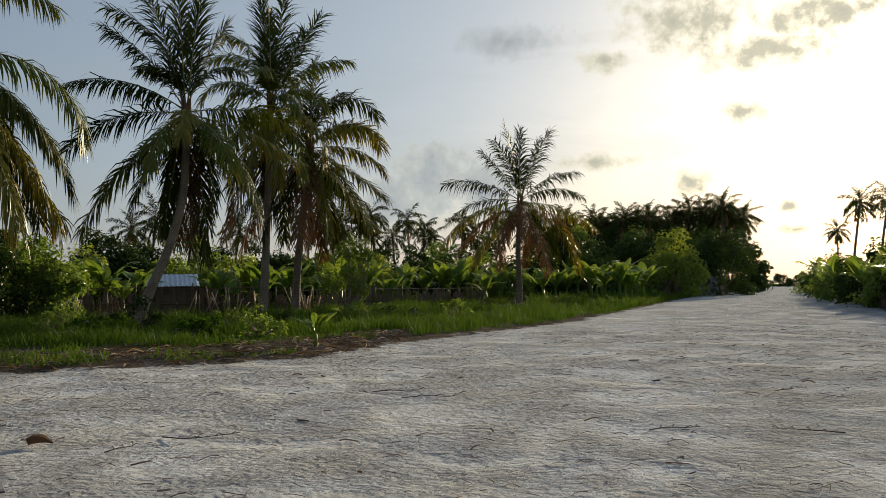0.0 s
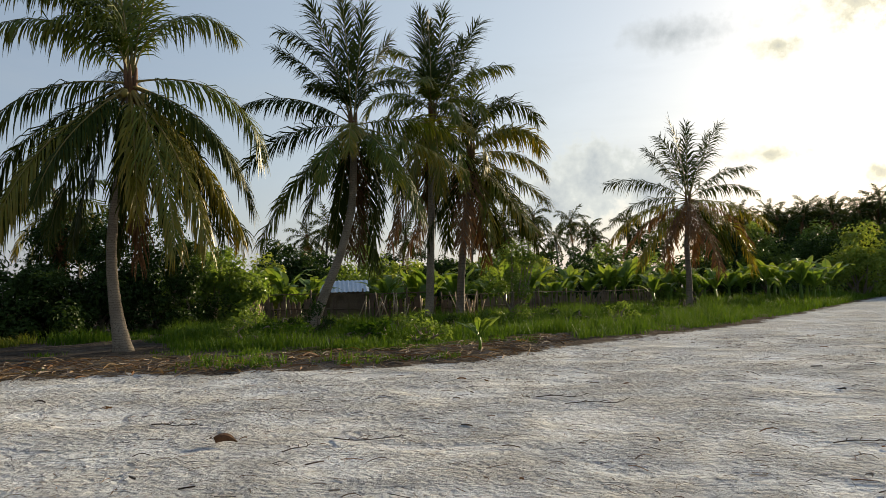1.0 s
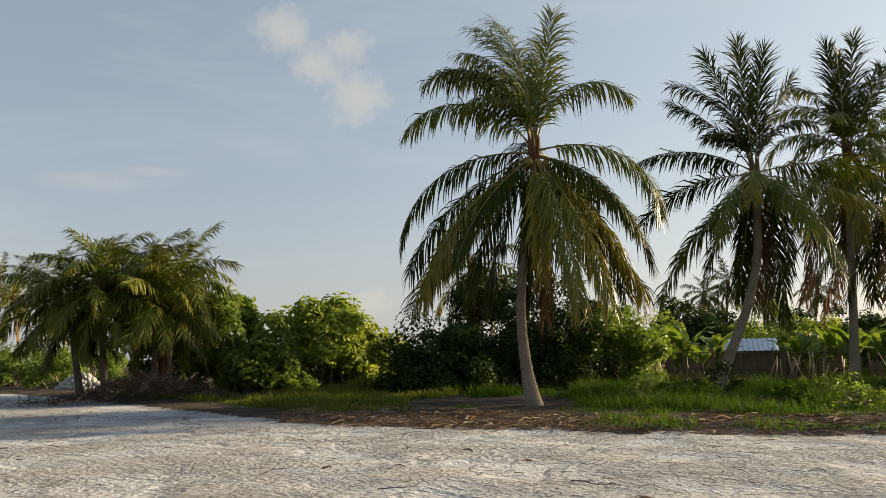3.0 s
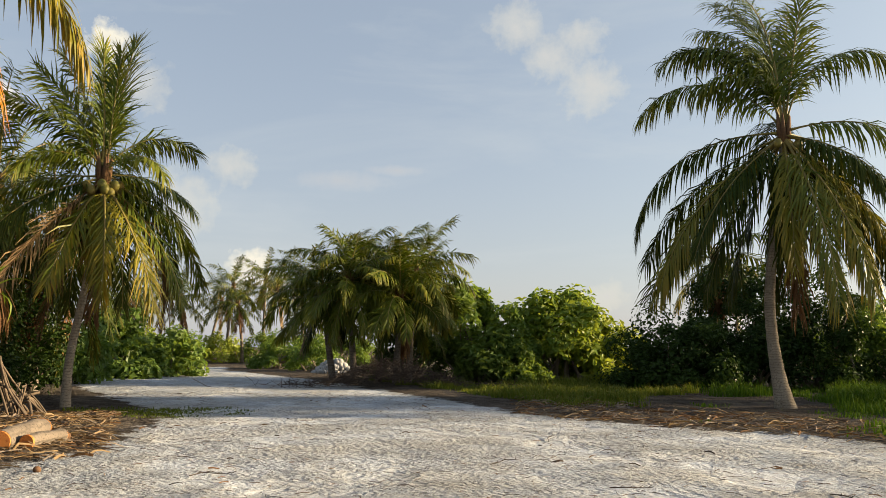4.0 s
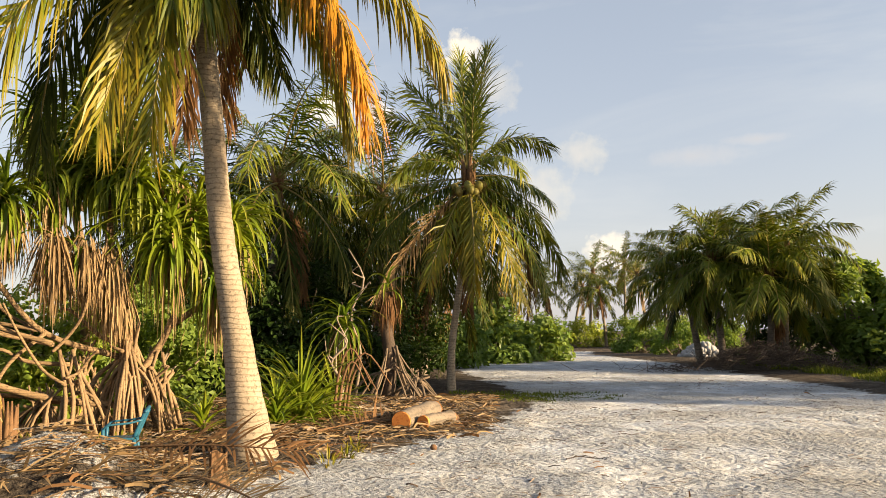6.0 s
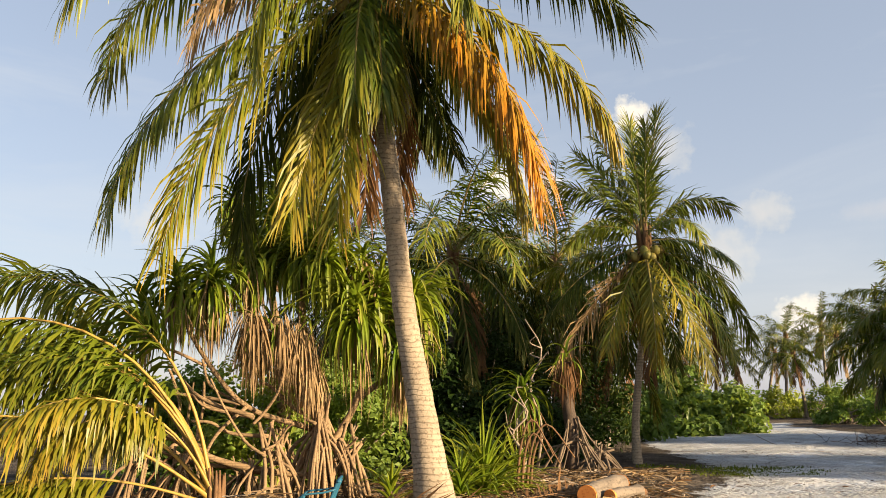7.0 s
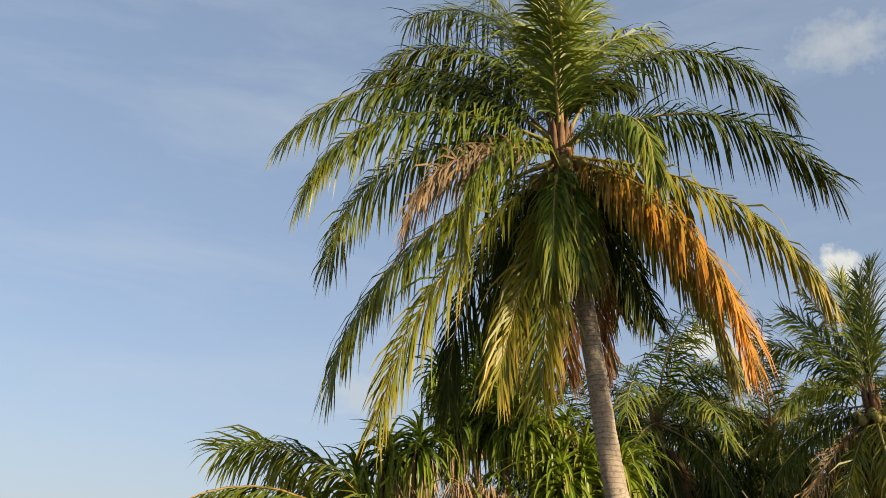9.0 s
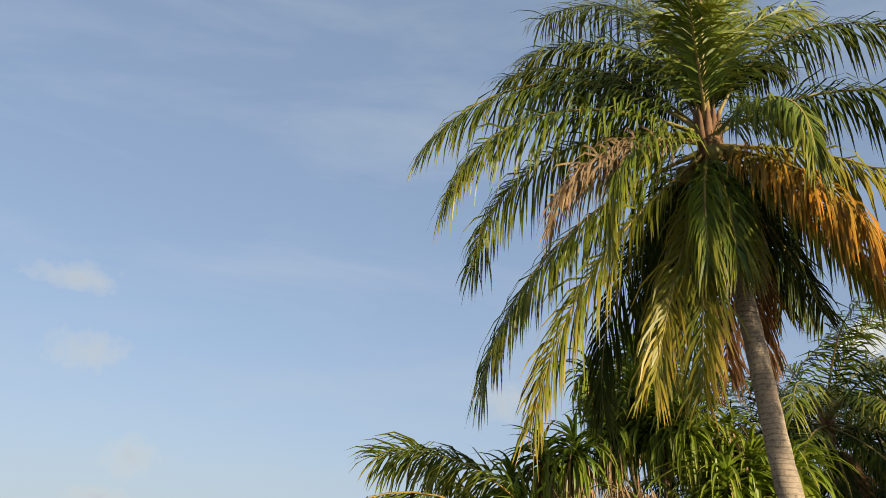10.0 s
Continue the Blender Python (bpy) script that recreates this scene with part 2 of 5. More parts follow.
def ground_material():
    def build(n):
        co = n.add("ShaderNodeTexCoord").outputs["Object"]
        sandy = n.add("ShaderNodeAttribute", attribute_name="sandy").outputs["Fac"]
        green = n.add("ShaderNodeAttribute", attribute_name="green").outputs["Fac"]
        big = n.noise(co, 0.22, 4.0)
        mid = n.noise(co, 1.7, 6.0, 0.6)
        fine = n.noise(co, 9.0, 8.0, 0.68)
        grit = n.noise(co, 60.0, 4.0, 0.7)
        sand = n.mix(n.ramp(big, [(0.3, (0, 0, 0)), (0.7, (1, 1, 1))]), (0.575, 0.60, 0.635), (0.485, 0.505, 0.53))
        sand = n.mix(n.ramp(mid, [(0.44, (0, 0, 0)), (0.64, (1, 1, 1))]), sand, (0.41, 0.42, 0.435))
        sand = n.mix(n.ramp(fine, [(0.56, (0, 0, 0)), (0.68, (1, 1, 1))]), sand, (0.31, 0.285, 0.26))
        lump = n.noise(co, 8.5, 4.0, 0.58, 0.5)
        foot = n.add("ShaderNodeTexVoronoi", {"Vector": n.add("ShaderNodeVectorMath", {0: co, 1: n.add("ShaderNodeVectorMath", {
            0: n.add("ShaderNodeTexNoise", {"Vector": co, "Scale": 2.0, "Detail": 3.0}).outputs["Color"], "Scale": 0.35}, operation="SCALE").outputs[0]},
            operation="ADD").outputs[0], "Scale": 10.0, "Randomness": 1.0}, feature="SMOOTH_F1").outputs["Distance"]
        bits = n.noise(n.add("ShaderNodeMapping", {0: co, "Rotation": (0, 0, radians(35)), "Scale": (1.0, 1.5, 1.0)}).outputs[0], 5.5, 6.0, 0.74, 0.8)
        sand = n.mix(n.math("MULTIPLY", n.ramp(bits, [(0.59, (0, 0, 0)), (0.66, (1, 1, 1))]), 0.8), sand, (0.16, 0.14, 0.12))
        sand = n.mix(n.math("MULTIPLY", n.ramp(n.noise(co, 6.5, 5.0, 0.65), [(0.58, (0, 0, 0)), (0.66, (1, 1, 1))]), 0.6), sand, (0.62, 0.62, 0.61))
        scrap = n.noise(n.add("ShaderNodeMapping", {0: co, "Rotation": (0, 0, radians(-20)), "Scale": (1.0, 1.9, 1.0)}).outputs[0], 11.0, 4.0, 0.7, 1.5)
        sand = n.mix(n.math("MULTIPLY", n.ramp(scrap, [(0.60, (0, 0, 0)), (0.64, (1, 1, 1))]), 0.85), sand, (0.13, 0.11, 0.09))
        warm = n.ramp(n.noise(co, 0.7, 5.0, 0.62, 0.6), [(0.42, (0, 0, 0)), (0.60, (1, 1, 1))])
        sand = n.mix(1.0, sand, n.mix(warm, (0.97, 1.0, 1.05), (1.02, 1.0, 0.97)), "MULTIPLY")
        speck = n.noise(co, 31.0, 4.0, 0.7, 0.8)
        sand = n.mix(n.math("MULTIPLY", n.ramp(speck, [(0.57, (0, 0, 0)), (0.65, (1, 1, 1))]), 0.75), sand, (0.15, 0.13, 0.11))
        sand = n.mix(n.math("MULTIPLY", n.ramp(speck, [(0.34, (1, 1, 1)), (0.43, (0, 0, 0))]), 0.6), sand, (0.66, 0.65, 0.63))
        soil = n.mix(n.ramp(mid, [(0.35, (0, 0, 0)), (0.65, (1, 1, 1))]), (0.062, 0.052, 0.044), (0.130, 0.112, 0.096))
        soil = n.mix(n.ramp(fine, [(0.55, (0, 0, 0)), (0.70, (1, 1, 1))]), soil, (0.21, 0.165, 0.12))
        turf = n.mix(mid, (0.035, 0.060, 0.014), (0.080, 0.095, 0.028))
        off = n.math("MULTIPLY", n.math("SUBTRACT", mid, 0.5), 1.4)
        off = n.math("ADD", off, n.math("MULTIPLY", n.math("SUBTRACT", fine, 0.5), 0.9))
        k = n.ramp(n.math("ADD", sandy, off), [(0.44, (0, 0, 0)), (0.56, (1, 1, 1))])
        g = n.ramp(n.math("ADD", green, off), [(0.42, (0, 0, 0)), (0.60, (1, 1, 1))])
        col = n.mix(k, n.mix(g, soil, turf), sand)
        clod = n.noise(co, 17.0, 5.0, 0.62, 0.4)
        hgt = n.math("ADD", n.math("MULTIPLY", fine, 0.35), n.math("MULTIPLY", grit, 0.12))
        hgt = n.math("ADD", hgt, n.math("MULTIPLY", lump, 0.62))
        hgt = n.math("ADD", hgt, n.math("MULTIPLY", foot, 0.55))
        hgt = n.math("ADD", hgt, n.math("MULTIPLY", clod, 0.50))
        churn = n.ramp(n.noise(co, 0.55, 3.0, 0.5, 0.5), [(0.38, (0.35, 0.35, 0.35)), (0.62, (1.4, 1.4, 1.4))])
        hgt = n.math("MULTIPLY", hgt, churn)
        nm = n.add("ShaderNodeBump", {"Strength": 1.0, "Distance": 0.20, "Height": hgt}).outputs[0]
        return n.add("ShaderNodeBsdfPrincipled", {"Base Color": col, "Roughness": 0.95, "Normal": nm, "Specular IOR Level": 0.0}).outputs[0]
    return material("sandy_ground", build)


def sea_material():
    def build(n):
        co = n.add("ShaderNodeTexCoord").outputs["Object"]
        nm = n.add("ShaderNodeBump", {"Strength": 0.4, "Distance": 0.5, "Height": n.noise(co, 0.3, 4.0)}).outputs[0]
        return n.add("ShaderNodeBsdfPrincipled", {"Base Color": (0.05, 0.10, 0.13, 1), "Roughness": 0.15, "Normal": nm}).outputs[0]
    return material("sea_water", build)


# ---- mesh helpers ----
def mesh_of(name, verts, faces, mats, smooth=False, along=None, face_mats=None):
    me = bpy.data.meshes.new(name)
    me.from_pydata([tuple(v) for v in np.asarray(verts, float).tolist()], [], faces)
    for m in (mats if isinstance(mats, (list, tuple)) else [mats]):
        me.materials.append(m)
    if smooth:
        me.polygons.foreach_set("use_smooth", [True] * len(me.polygons))
    if face_mats is not None:
        me.polygons.foreach_set("material_index", list(face_mats))
    if along is not None:
        a = me.attributes.new("along", "FLOAT", "POINT")
        a.data.foreach_set("value", np.asarray(along, np.float32))
    return me


def thing(name, place, label, category, group="", kind="", turn=0.0):
    ob = new(name)
    ob.empty_display_size = 0.2
    ob.matrix_basis = Matrix.Translation(place) @ Matrix.Rotation(turn, 4, "Z")
    return tagged(ob, label, category, group, kind)


def part(name, me, parent, label="", m=None, kind=""):
    """One mesh object under a thing or under a part."""
    ob = new(name, me)
    ob.parent = parent
    if m is not None:
        ob.matrix_basis = m
    return tagged(ob, label, kind=kind)


def unit(v):
    v = np.asarray(v, float)
    return v / np.maximum(np.linalg.norm(v, axis=-1, keepdims=True), 1e-9)


class Soup:
    """Gathers vertices and faces of many pieces for one mesh."""

    def __init__(self):
        self.v, self.f, self.a, self.m, self.n = [], [], [], [], 0

    def add(self, verts, faces, along=None, mat=0):
        verts = np.asarray(verts, float)
        self.v.append(verts)
        self.f.extend([tuple(i + self.n for i in f) for f in faces])
        self.a.append(np.zeros(len(verts)) if along is None else np.asarray(along, float))
        self.m.extend([mat] * len(faces))
        self.n += len(verts)

    def mesh(self, name, mats, smooth=False):
        return mesh_of(name, np.concatenate(self.v), self.f, mats, smooth, np.concatenate(self.a), self.m)


def tube(points, radii, sides=8, cap=True, squash=1.0):
    """Vertices and faces of a tube along points."""
    p = np.asarray(points, float)
    r = np.broadcast_to(np.asarray(radii, float), (len(p),))
    t = unit(np.gradient(p, axis=0))
    ref = np.array([0.0, 0.0, 1.0]) if abs(t[0][2]) < 0.8 else np.array([1.0, 0.0, 0.0])
    u = unit(np.cross(t, ref))
    w = np.cross(u, t)
    ang = np.linspace(0, 2 * np.pi, sides, endpoint=False)
    ring = p[:, None] + r[:, None, None] * (np.cos(ang)[None, :, None] * u[:, None] + squash * np.sin(ang)[None, :, None] * w[:, None])
    v = ring.reshape(-1, 3)
    f = [(i * sides + j, i * sides + (j + 1) % sides, (i + 1) * sides + (j + 1) % sides, (i + 1) * sides + j)
         for i in range(len(p) - 1) for j in range(sides)]
    if cap:
        f.append(tuple(range(sides))[::-1])
        f.append(tuple((len(p) - 1) * sides + j for j in range(sides)))
    return v, f


def bend(points, n=12):
    """A smooth line through a few points."""
    p = np.asarray(points, float)
    if len(p) < 3:
        return np.linspace(p[0], p[-1], n)
    q = np.vstack([2 * p[0] - p[1], p, 2 * p[-1] - p[-2]])
    out = []
    for s in np.linspace(0, len(p) - 1 - 1e-6, n):
        i = int(s)
        t = s - i
        a, b, c, d = q[i:i + 4]
        out.append(0.5 * (2 * b + (c - a) * t + (2 * a - 5 * b + 4 * c - d) * t * t + (3 * b - a - 3 * c + d) * t ** 3))
    return np.array(out)


def lumps(x, y, scale, seed=0, octaves=3):
    """Smooth value noise over arrays of places."""
    rng = np.random.RandomState(seed)
    out, amp, tot = np.zeros_like(x), 1.0, 0.0
    for o in range(octaves):
        tab = rng.rand(64, 64)
        px, py = x * scale * 2 ** o + 7.3 * o, y * scale * 2 ** o + 3.1 * o
        ix, iy = np.floor(px).astype(int), np.floor(py).astype(int)
        fx, fy = px - ix, py - iy
        fx, fy = fx * fx * (3 - 2 * fx), fy * fy * (3 - 2 * fy)
        g = lambda a, b: tab[(ix + a) % 64, (iy + b) % 64]
        out += amp * ((g(0, 0) * (1 - fx) + g(1, 0) * fx) * (1 - fy) + (g(0, 1) * (1 - fx) + g(1, 1) * fx) * fy)
        tot += amp
        amp *= 0.5
    return out / tot - 0.5


# ---- ground: one sheet of coral sand, soil and turf ----
SAND_EDGE = np.array([
    (-8, -40), (-7.8, -8), (-8.2, -3), (-9.0, -1.2), (-10.7, -0.2), (-11.4, 0.5), (-12.5, 1.6), (-14.3, 3.3), (-17, 4.5), (-19.5, 6.2), (-23.5, 6.5), (-30, 6.6),
    (-43, 8), (-54, 15.5), (-62, 21), (-64, 24), (-56, 20.5), (-38, 18.5), (-31, 17.3), (-25, 15.8), (-19.8, 14.9), (-15.5, 13.9),
    (-11, 14.7), (-8.4, 15.5), (-6, 16.4), (-3, 18.1), (0.3, 24.7), (4.7, 31.6), (10.6, 45.6), (28, 88), (66, 174), (78, 178),
    (56, 124), (21.5, 40), (15, 22), (13, 0), (13, -40)])


def edge_distance(x, y):
    """Metres inside (+) or outside (-) the sandy clearing."""
    best = np.full(x.shape, 1e9)
    inside = np.zeros(x.shape, bool)
    n = len(SAND_EDGE)
    for i in range(n):
        (ax, ay), (bx, by) = SAND_EDGE[i], SAND_EDGE[(i + 1) % n]
        dx, dy = bx - ax, by - ay
        t = np.clip(((x - ax) * dx + (y - ay) * dy) / (dx * dx + dy * dy), 0, 1)
        best = np.minimum(best, np.hypot(x - ax - t * dx, y - ay - t * dy))
        with np.errstate(divide="ignore", invalid="ignore"):
            hit = ((ay > y) != (by > y)) & (x < (bx - ax) * (y - ay) / (by - ay) + ax)
        inside ^= hit
    return np.where(inside, best, -best)


MOUND = at(106.0, 9.7)


def ground_height(x, y):
    d = edge_distance(x, y)
    r = np.hypot(x, y)
    rough = 0.05 * lumps(x, y, 0.6, 1, 3) + 0.045 * lumps(x, y, 3.1, 2, 3) * np.clip(1.4 - r / 60, 0.2, 1)
    out = np.clip(-d / 1.2, 0, 1)
    bank = out * (0.04 + 0.16 * (lumps(x, y, 0.9, 4, 3) + 0.05)) * np.clip(1.2 - r / 90, 0.1, 1)
    z = np.where(d > 0, rough, rough + bank)
    m = np.hypot((x - MOUND.x) * 0.9, (y - MOUND.y) * 0.9)
    z = z + 0.60 * np.exp(-(m / 0.95) ** 2) * (1 + 0.5 * lumps(x, y, 1.4, 9, 3))
    away = np.clip((-9.5 - x) / 3, 0, 1) * np.clip((3.0 - y) / 4, 0, 1) * np.clip((30 + x) / 12, 0, 1)
    return z + 0.03 * away * (d < 0)


def ground_at(x, y):
    return float(ground_height(np.array([float(x)]), np.array([float(y)]))[0])


def make_ground():
    k = np.linspace(-1, 1, 421)
    s = np.sinh(k * 6.1) / np.sinh(6.1) * 1500
    gx, gy = np.meshgrid(s - 5.0, s + 6.0, indexing="ij")
    gz = ground_height(gx, gy)
    far = np.hypot(gx, gy)
    gz = gz - np.clip((far - 300) / 100, 0, 1) * 2.5 * (gy > 0) * (gx > 20)
    d = edge_distance(gx, gy) + 0.8 * lumps(gx, gy, 0.5, 6, 3)
    v = np.stack([gx, gy, gz], -1).reshape(-1, 3)
    n = len(k)
    i, j = np.meshgrid(np.arange(n - 1), np.arange(n - 1), indexing="ij")
    a = (i * n + j).ravel()
    me = mesh_of("ground", v, np.stack([a, a + n, a + n + 1, a + 1], -1).tolist(), ground_material(), True)
    heap = 0.62 * np.exp(-(np.hypot(gx - MOUND.x, gy - MOUND.y) / 0.95) ** 4).ravel()
    sandy = np.clip(np.maximum(0.5 + d.ravel() / 1.6, heap * 0.93), 0, 1)
    green = np.clip((-d.ravel() - 2.6) / 2.5, 0, 1) * np.clip((gx.ravel() + 11) / 5, 0.25, 1) * np.clip((gx.ravel() * 0.5 + gy.ravel() + 4) / 5, 0, 1)
    for name, val in (("sandy", sandy), ("green", green)):
        at_ = me.attributes.new(name, "FLOAT", "POINT")
        at_.data.foreach_set("value", val.astype(np.float32))
    tagged(new("ground", me), "pale coral sand clearing with dark soil and grass margins", "ground", kind="structure")
    # the sea beyond the end of the track
    me = mesh_of("water", [(-200, 330, -1.2), (1500, 330, -1.2), (1500, 4500, -1.2), (-200, 4500, -1.2)], [(0, 1, 2, 3)], sea_material())
    tagged(new("water", me), "calm grey sea beyond the end of the track", "sea", kind="structure")


make_ground()


# ---- palms ----
def frond_mesh(name, length, rise, droop, rng, mat, leaflets=70, leaf_len=0.75, hang=0.9, width=0.042, segs=3, sway=0.0, ragged=0.1, power=1.4, rib=15, rib_sides=5, split=False, bare=0.11):
    """A coconut leaf along +x: an arching midrib with leaflets on both sides that hang."""
    soup = Soup()
    s = np.linspace(0, 1, rib)
    el = np.radians(rise - droop * s ** power)
    step = length / (len(s) - 1)
    pts = np.zeros((len(s), 3))
    for i in range(1, len(s)):
        e = 0.5 * (el[i] + el[i - 1])
        side = sway * s[i] ** 2
        pts[i] = pts[i - 1] + step * np.array([math.cos(e) * math.cos(side), math.cos(e) * math.sin(side), math.sin(e)])
    rad = 0.040 * (1 - s) ** 0.8 + 0.006
    rad[0], rad[1] = 0.085, 0.050
    stalk = Soup() if split else soup
    stalk.add(*tube(pts, rad * (length / 4.8) ** 0.5, rib_sides, False, 0.6), mat=0 if split else 1)
    ls = np.concatenate([np.linspace(bare, 0.985, leaflets)] * 2) + rng.normal(0, 0.004, 2 * leaflets)
    sd = np.repeat([1.0, -1.0], leaflets)
    keep = rng.rand(2 * leaflets) > ragged
    ls, sd = np.clip(ls[keep], 0.09, 0.995), sd[keep]
    m = len(ls)
    p0 = np.stack([np.interp(ls, s, pts[:, k]) for k in range(3)], -1)
    tan = unit(np.stack([np.interp(ls, s, np.gradient(pts[:, k])) for k in range(3)], -1))
    out = unit(np.cross(tan, np.array([0, 0, 1.0])))
    nrm = np.cross(out, tan)
    roll = (np.radians(rng.normal(0, 26)) * (0.3 + ls))[:, None]
    out, nrm = out * np.cos(roll) + nrm * np.sin(roll), nrm * np.cos(roll) - out * np.sin(roll)
    steep = np.degrees(np.arcsin(np.clip(tan[:, 2], -1, 1)))
    stiff, falling = np.clip((steep - 15) / 60, 0, 1), np.clip((-steep - 25) / 60, 0, 1)
    a = np.radians(74 - 34 * ls - 36 * stiff * (1 - 0.35 * ls) - 14 * falling + rng.normal(0, 9, m))[:, None]
    vee = np.radians(12 + rng.normal(0, 16, m))[:, None]
    d = unit(tan * np.cos(a) + sd[:, None] * out * np.sin(a) * np.cos(vee) + nrm * np.sin(a) * np.sin(vee))
    prof = np.interp(ls, [0.10, 0.25, 0.55, 0.85, 1.0], [0.60, 0.95, 1.0, 0.82, 0.55])
    ln = leaf_len * prof * rng.uniform(0.7, 1.2, m)
    hg = (0.68 * hang * rng.uniform(0.75, 1.3) * np.interp(ls, [0.1, 0.8, 1.0], [1.3, 1.2, 0.6]) * (1.15 - 0.62 * stiff) * rng.uniform(0.55, 1.4, m))[:, None]
    g = np.array([0, 0, -1.0])
    wide = width * np.interp(ls, [0.1, 0.3, 0.9, 1.0], [0.8, 1.0, 0.85, 0.6])
    rows, p, dd = [], p0, d
    for k in range(segs + 1):
        wd = unit(tan - dd * (tan * dd).sum(1, keepdims=True))
        wk = wide * (0.55, 1.0, 0.85, 0.5)[k if segs == 3 else min(3, k * 2)] * 0.5
        if k < segs:
            rows += [p - wd * wk[:, None], p + wd * wk[:, None]]
        else:
            rows.append(p)
        dd = unit(dd + g * hg * (0.5 + 0.35 * k))
        p = p + dd * (ln / segs)[:, None]
    per = 2 * segs + 1
    v = np.stack(rows, 1).reshape(-1, 3)
    f = []
    for i in range(m):
        b = i * per
        for k in range(segs - 1):
            f.append((b + 2 * k, b + 2 * k + 1, b + 2 * k + 3, b + 2 * k + 2))
        f.append((b + 2 * segs - 2, b + 2 * segs - 1, b + 2 * segs))
    tip = np.array([k / segs for k in range(segs) for _ in (0, 1)] + [1.0])
    al = (tip[None, :] * 0.55 + 0.45 * ls[:, None]).ravel()
    soup.add(v, f, al)
    wood = PETIOLE if mat not in (PALM_DRY, PALM_BROWN) else FIBRE
    if split:
        return soup.mesh(name, mat), stalk.mesh("midrib", wood, True)
    return soup.mesh(name, [mat, wood]), None


def trunk_mesh(line, r_base, r_top, bole=1.6, bole_len=0.9, sides=14, ringed=True, mat=None):
    pts = bend([(line[0][0], line[0][1], -0.3)] + list(line[1:]), 46)
    seg = np.concatenate([[0], np.cumsum(np.linalg.norm(np.diff(pts, axis=0), axis=1))])
    t = seg / seg[-1]
    r = r_base + (r_top - r_base) * t
    r = r * (1 + (bole - 1) * np.exp(-seg / bole_len))
    if ringed:
        r = r * (1 + 0.025 * np.where(np.arange(len(r)) % 2 == 0, 1, -1))
    v, f = tube(pts, r, sides)
    return mesh_of("trunk", v, f, mat or PALM_BARK, True)


def egg(c, r, stretch=1.25, tilt=(0, 0, 0)):
    bm = bmesh.new()
    bmesh.ops.create_icosphere(bm, subdivisions=2, radius=r)
    m = Matrix.Translation(c) @ Euler(tilt).to_matrix().to_4x4() @ Matrix.Diagonal((1, 1, stretch, 1))
    bmesh.ops.transform(bm, matrix=m, verts=bm.verts)
    v = [tuple(x.co) for x in bm.verts]
    f = [tuple(w.index for w in p.verts) for p in bm.faces]
    bm.free()
    return v, f


# d: the leaf with shade in its colour
KINDS = {"g": PALM_GREEN, "d": PALM_SHADED, "y": PALM_YELLOW, "o": PALM_ORANGE, "x": PALM_DRY, "b": PALM_BROWN}


def palm(place, line, fronds, seed, label, r_base=0.17, r_top=0.12, bole=1.7, view=0.0, nuts=0, leaflets=60, leaf_len=0.72, hang=0.9,
         segs=3, width=0.045, bark=None, crownshaft=0.16, group="coconut palms", rib=15, rib_sides=5, bare=0.11, stalk=None):
    """A coconut palm of its own: curved trunk, fibrous heart, nuts and each leaf.
    fronds: (turn from the line of sight's right, rise, droop, length, kind)."""
    rng = np.random.RandomState(seed)
    x, y = place[0], place[1]
    top = thing("coconut_palm", (x, y, ground_at(x, y) - 0.08), label, "palm tree", group)
    part("trunk", trunk_mesh(line, r_base, r_top, bole, mat=bark), top)
    hub = np.array(line[-1], float)
    sp = Soup()
    for k in range(9):
        a = k * 2.4 + rng.rand()
        d = np.array([math.cos(a), math.sin(a), 0])
        q = hub + d * crownshaft * 0.6 - np.array([0, 0, 0.35])
        sp.add(*tube([q, hub + d * crownshaft * 0.9 + (0, 0, 0.1), hub + d * crownshaft * 1.2 + (0, 0, 0.42 + 0.2 * rng.rand())], np.array([0.09, 0.075, 0.02]) * crownshaft / 0.16, 5))
    part("crown_fibre", sp.mesh("crown_fibre", FIBRE, True), top, "brown fibrous leaf sheaths")
    for az, rise, droop, length, kind in fronds:
        me, rib_me = frond_mesh("frond", length, rise, droop, rng, KINDS[kind], leaflets, leaf_len * (length / 4.8) ** 0.5, hang, width, segs,
                        rng.normal(0, 0.10), 0.25 if kind in "xb" else 0.1, 1.4, rib, rib_sides, leaflets >= 70, bare)
        if stalk:
            rib_me.materials[0] = stalk
        a = radians(view + az)
        off = np.array([math.cos(a), math.sin(a), 0]) * crownshaft * 0.6
        z = 0.30 * math.sin(radians(rise)) - 0.05
        leaf = part("frond", me, top, {"o": "orange withering frond", "x": "dry straw-brown frond", "y": "frond in yellowing and sunlit yellow colour", "b": "brown dead frond"}.get(kind, ""),
             Matrix.Translation(hub + off + (0, 0, z)) @ Matrix.Rotation(a, 4, "Z"))
        if rib_me:
            part("midrib", rib_me, leaf)
    for k in range(nuts):
        a = k * 2.399 + rng.rand() * 0.4
        c = (hub[0] + math.cos(a) * 0.42, hub[1] + math.sin(a) * 0.42, hub[2] - 0.30 - 0.26 * rng.rand())
        part("coconut", mesh_of("coconut", *egg(c, 0.12, 1.25, (0.5 * rng.rand(), 0.5 * rng.rand(), 0)), COCONUT, True), top, "green-brown coconut")
    return top


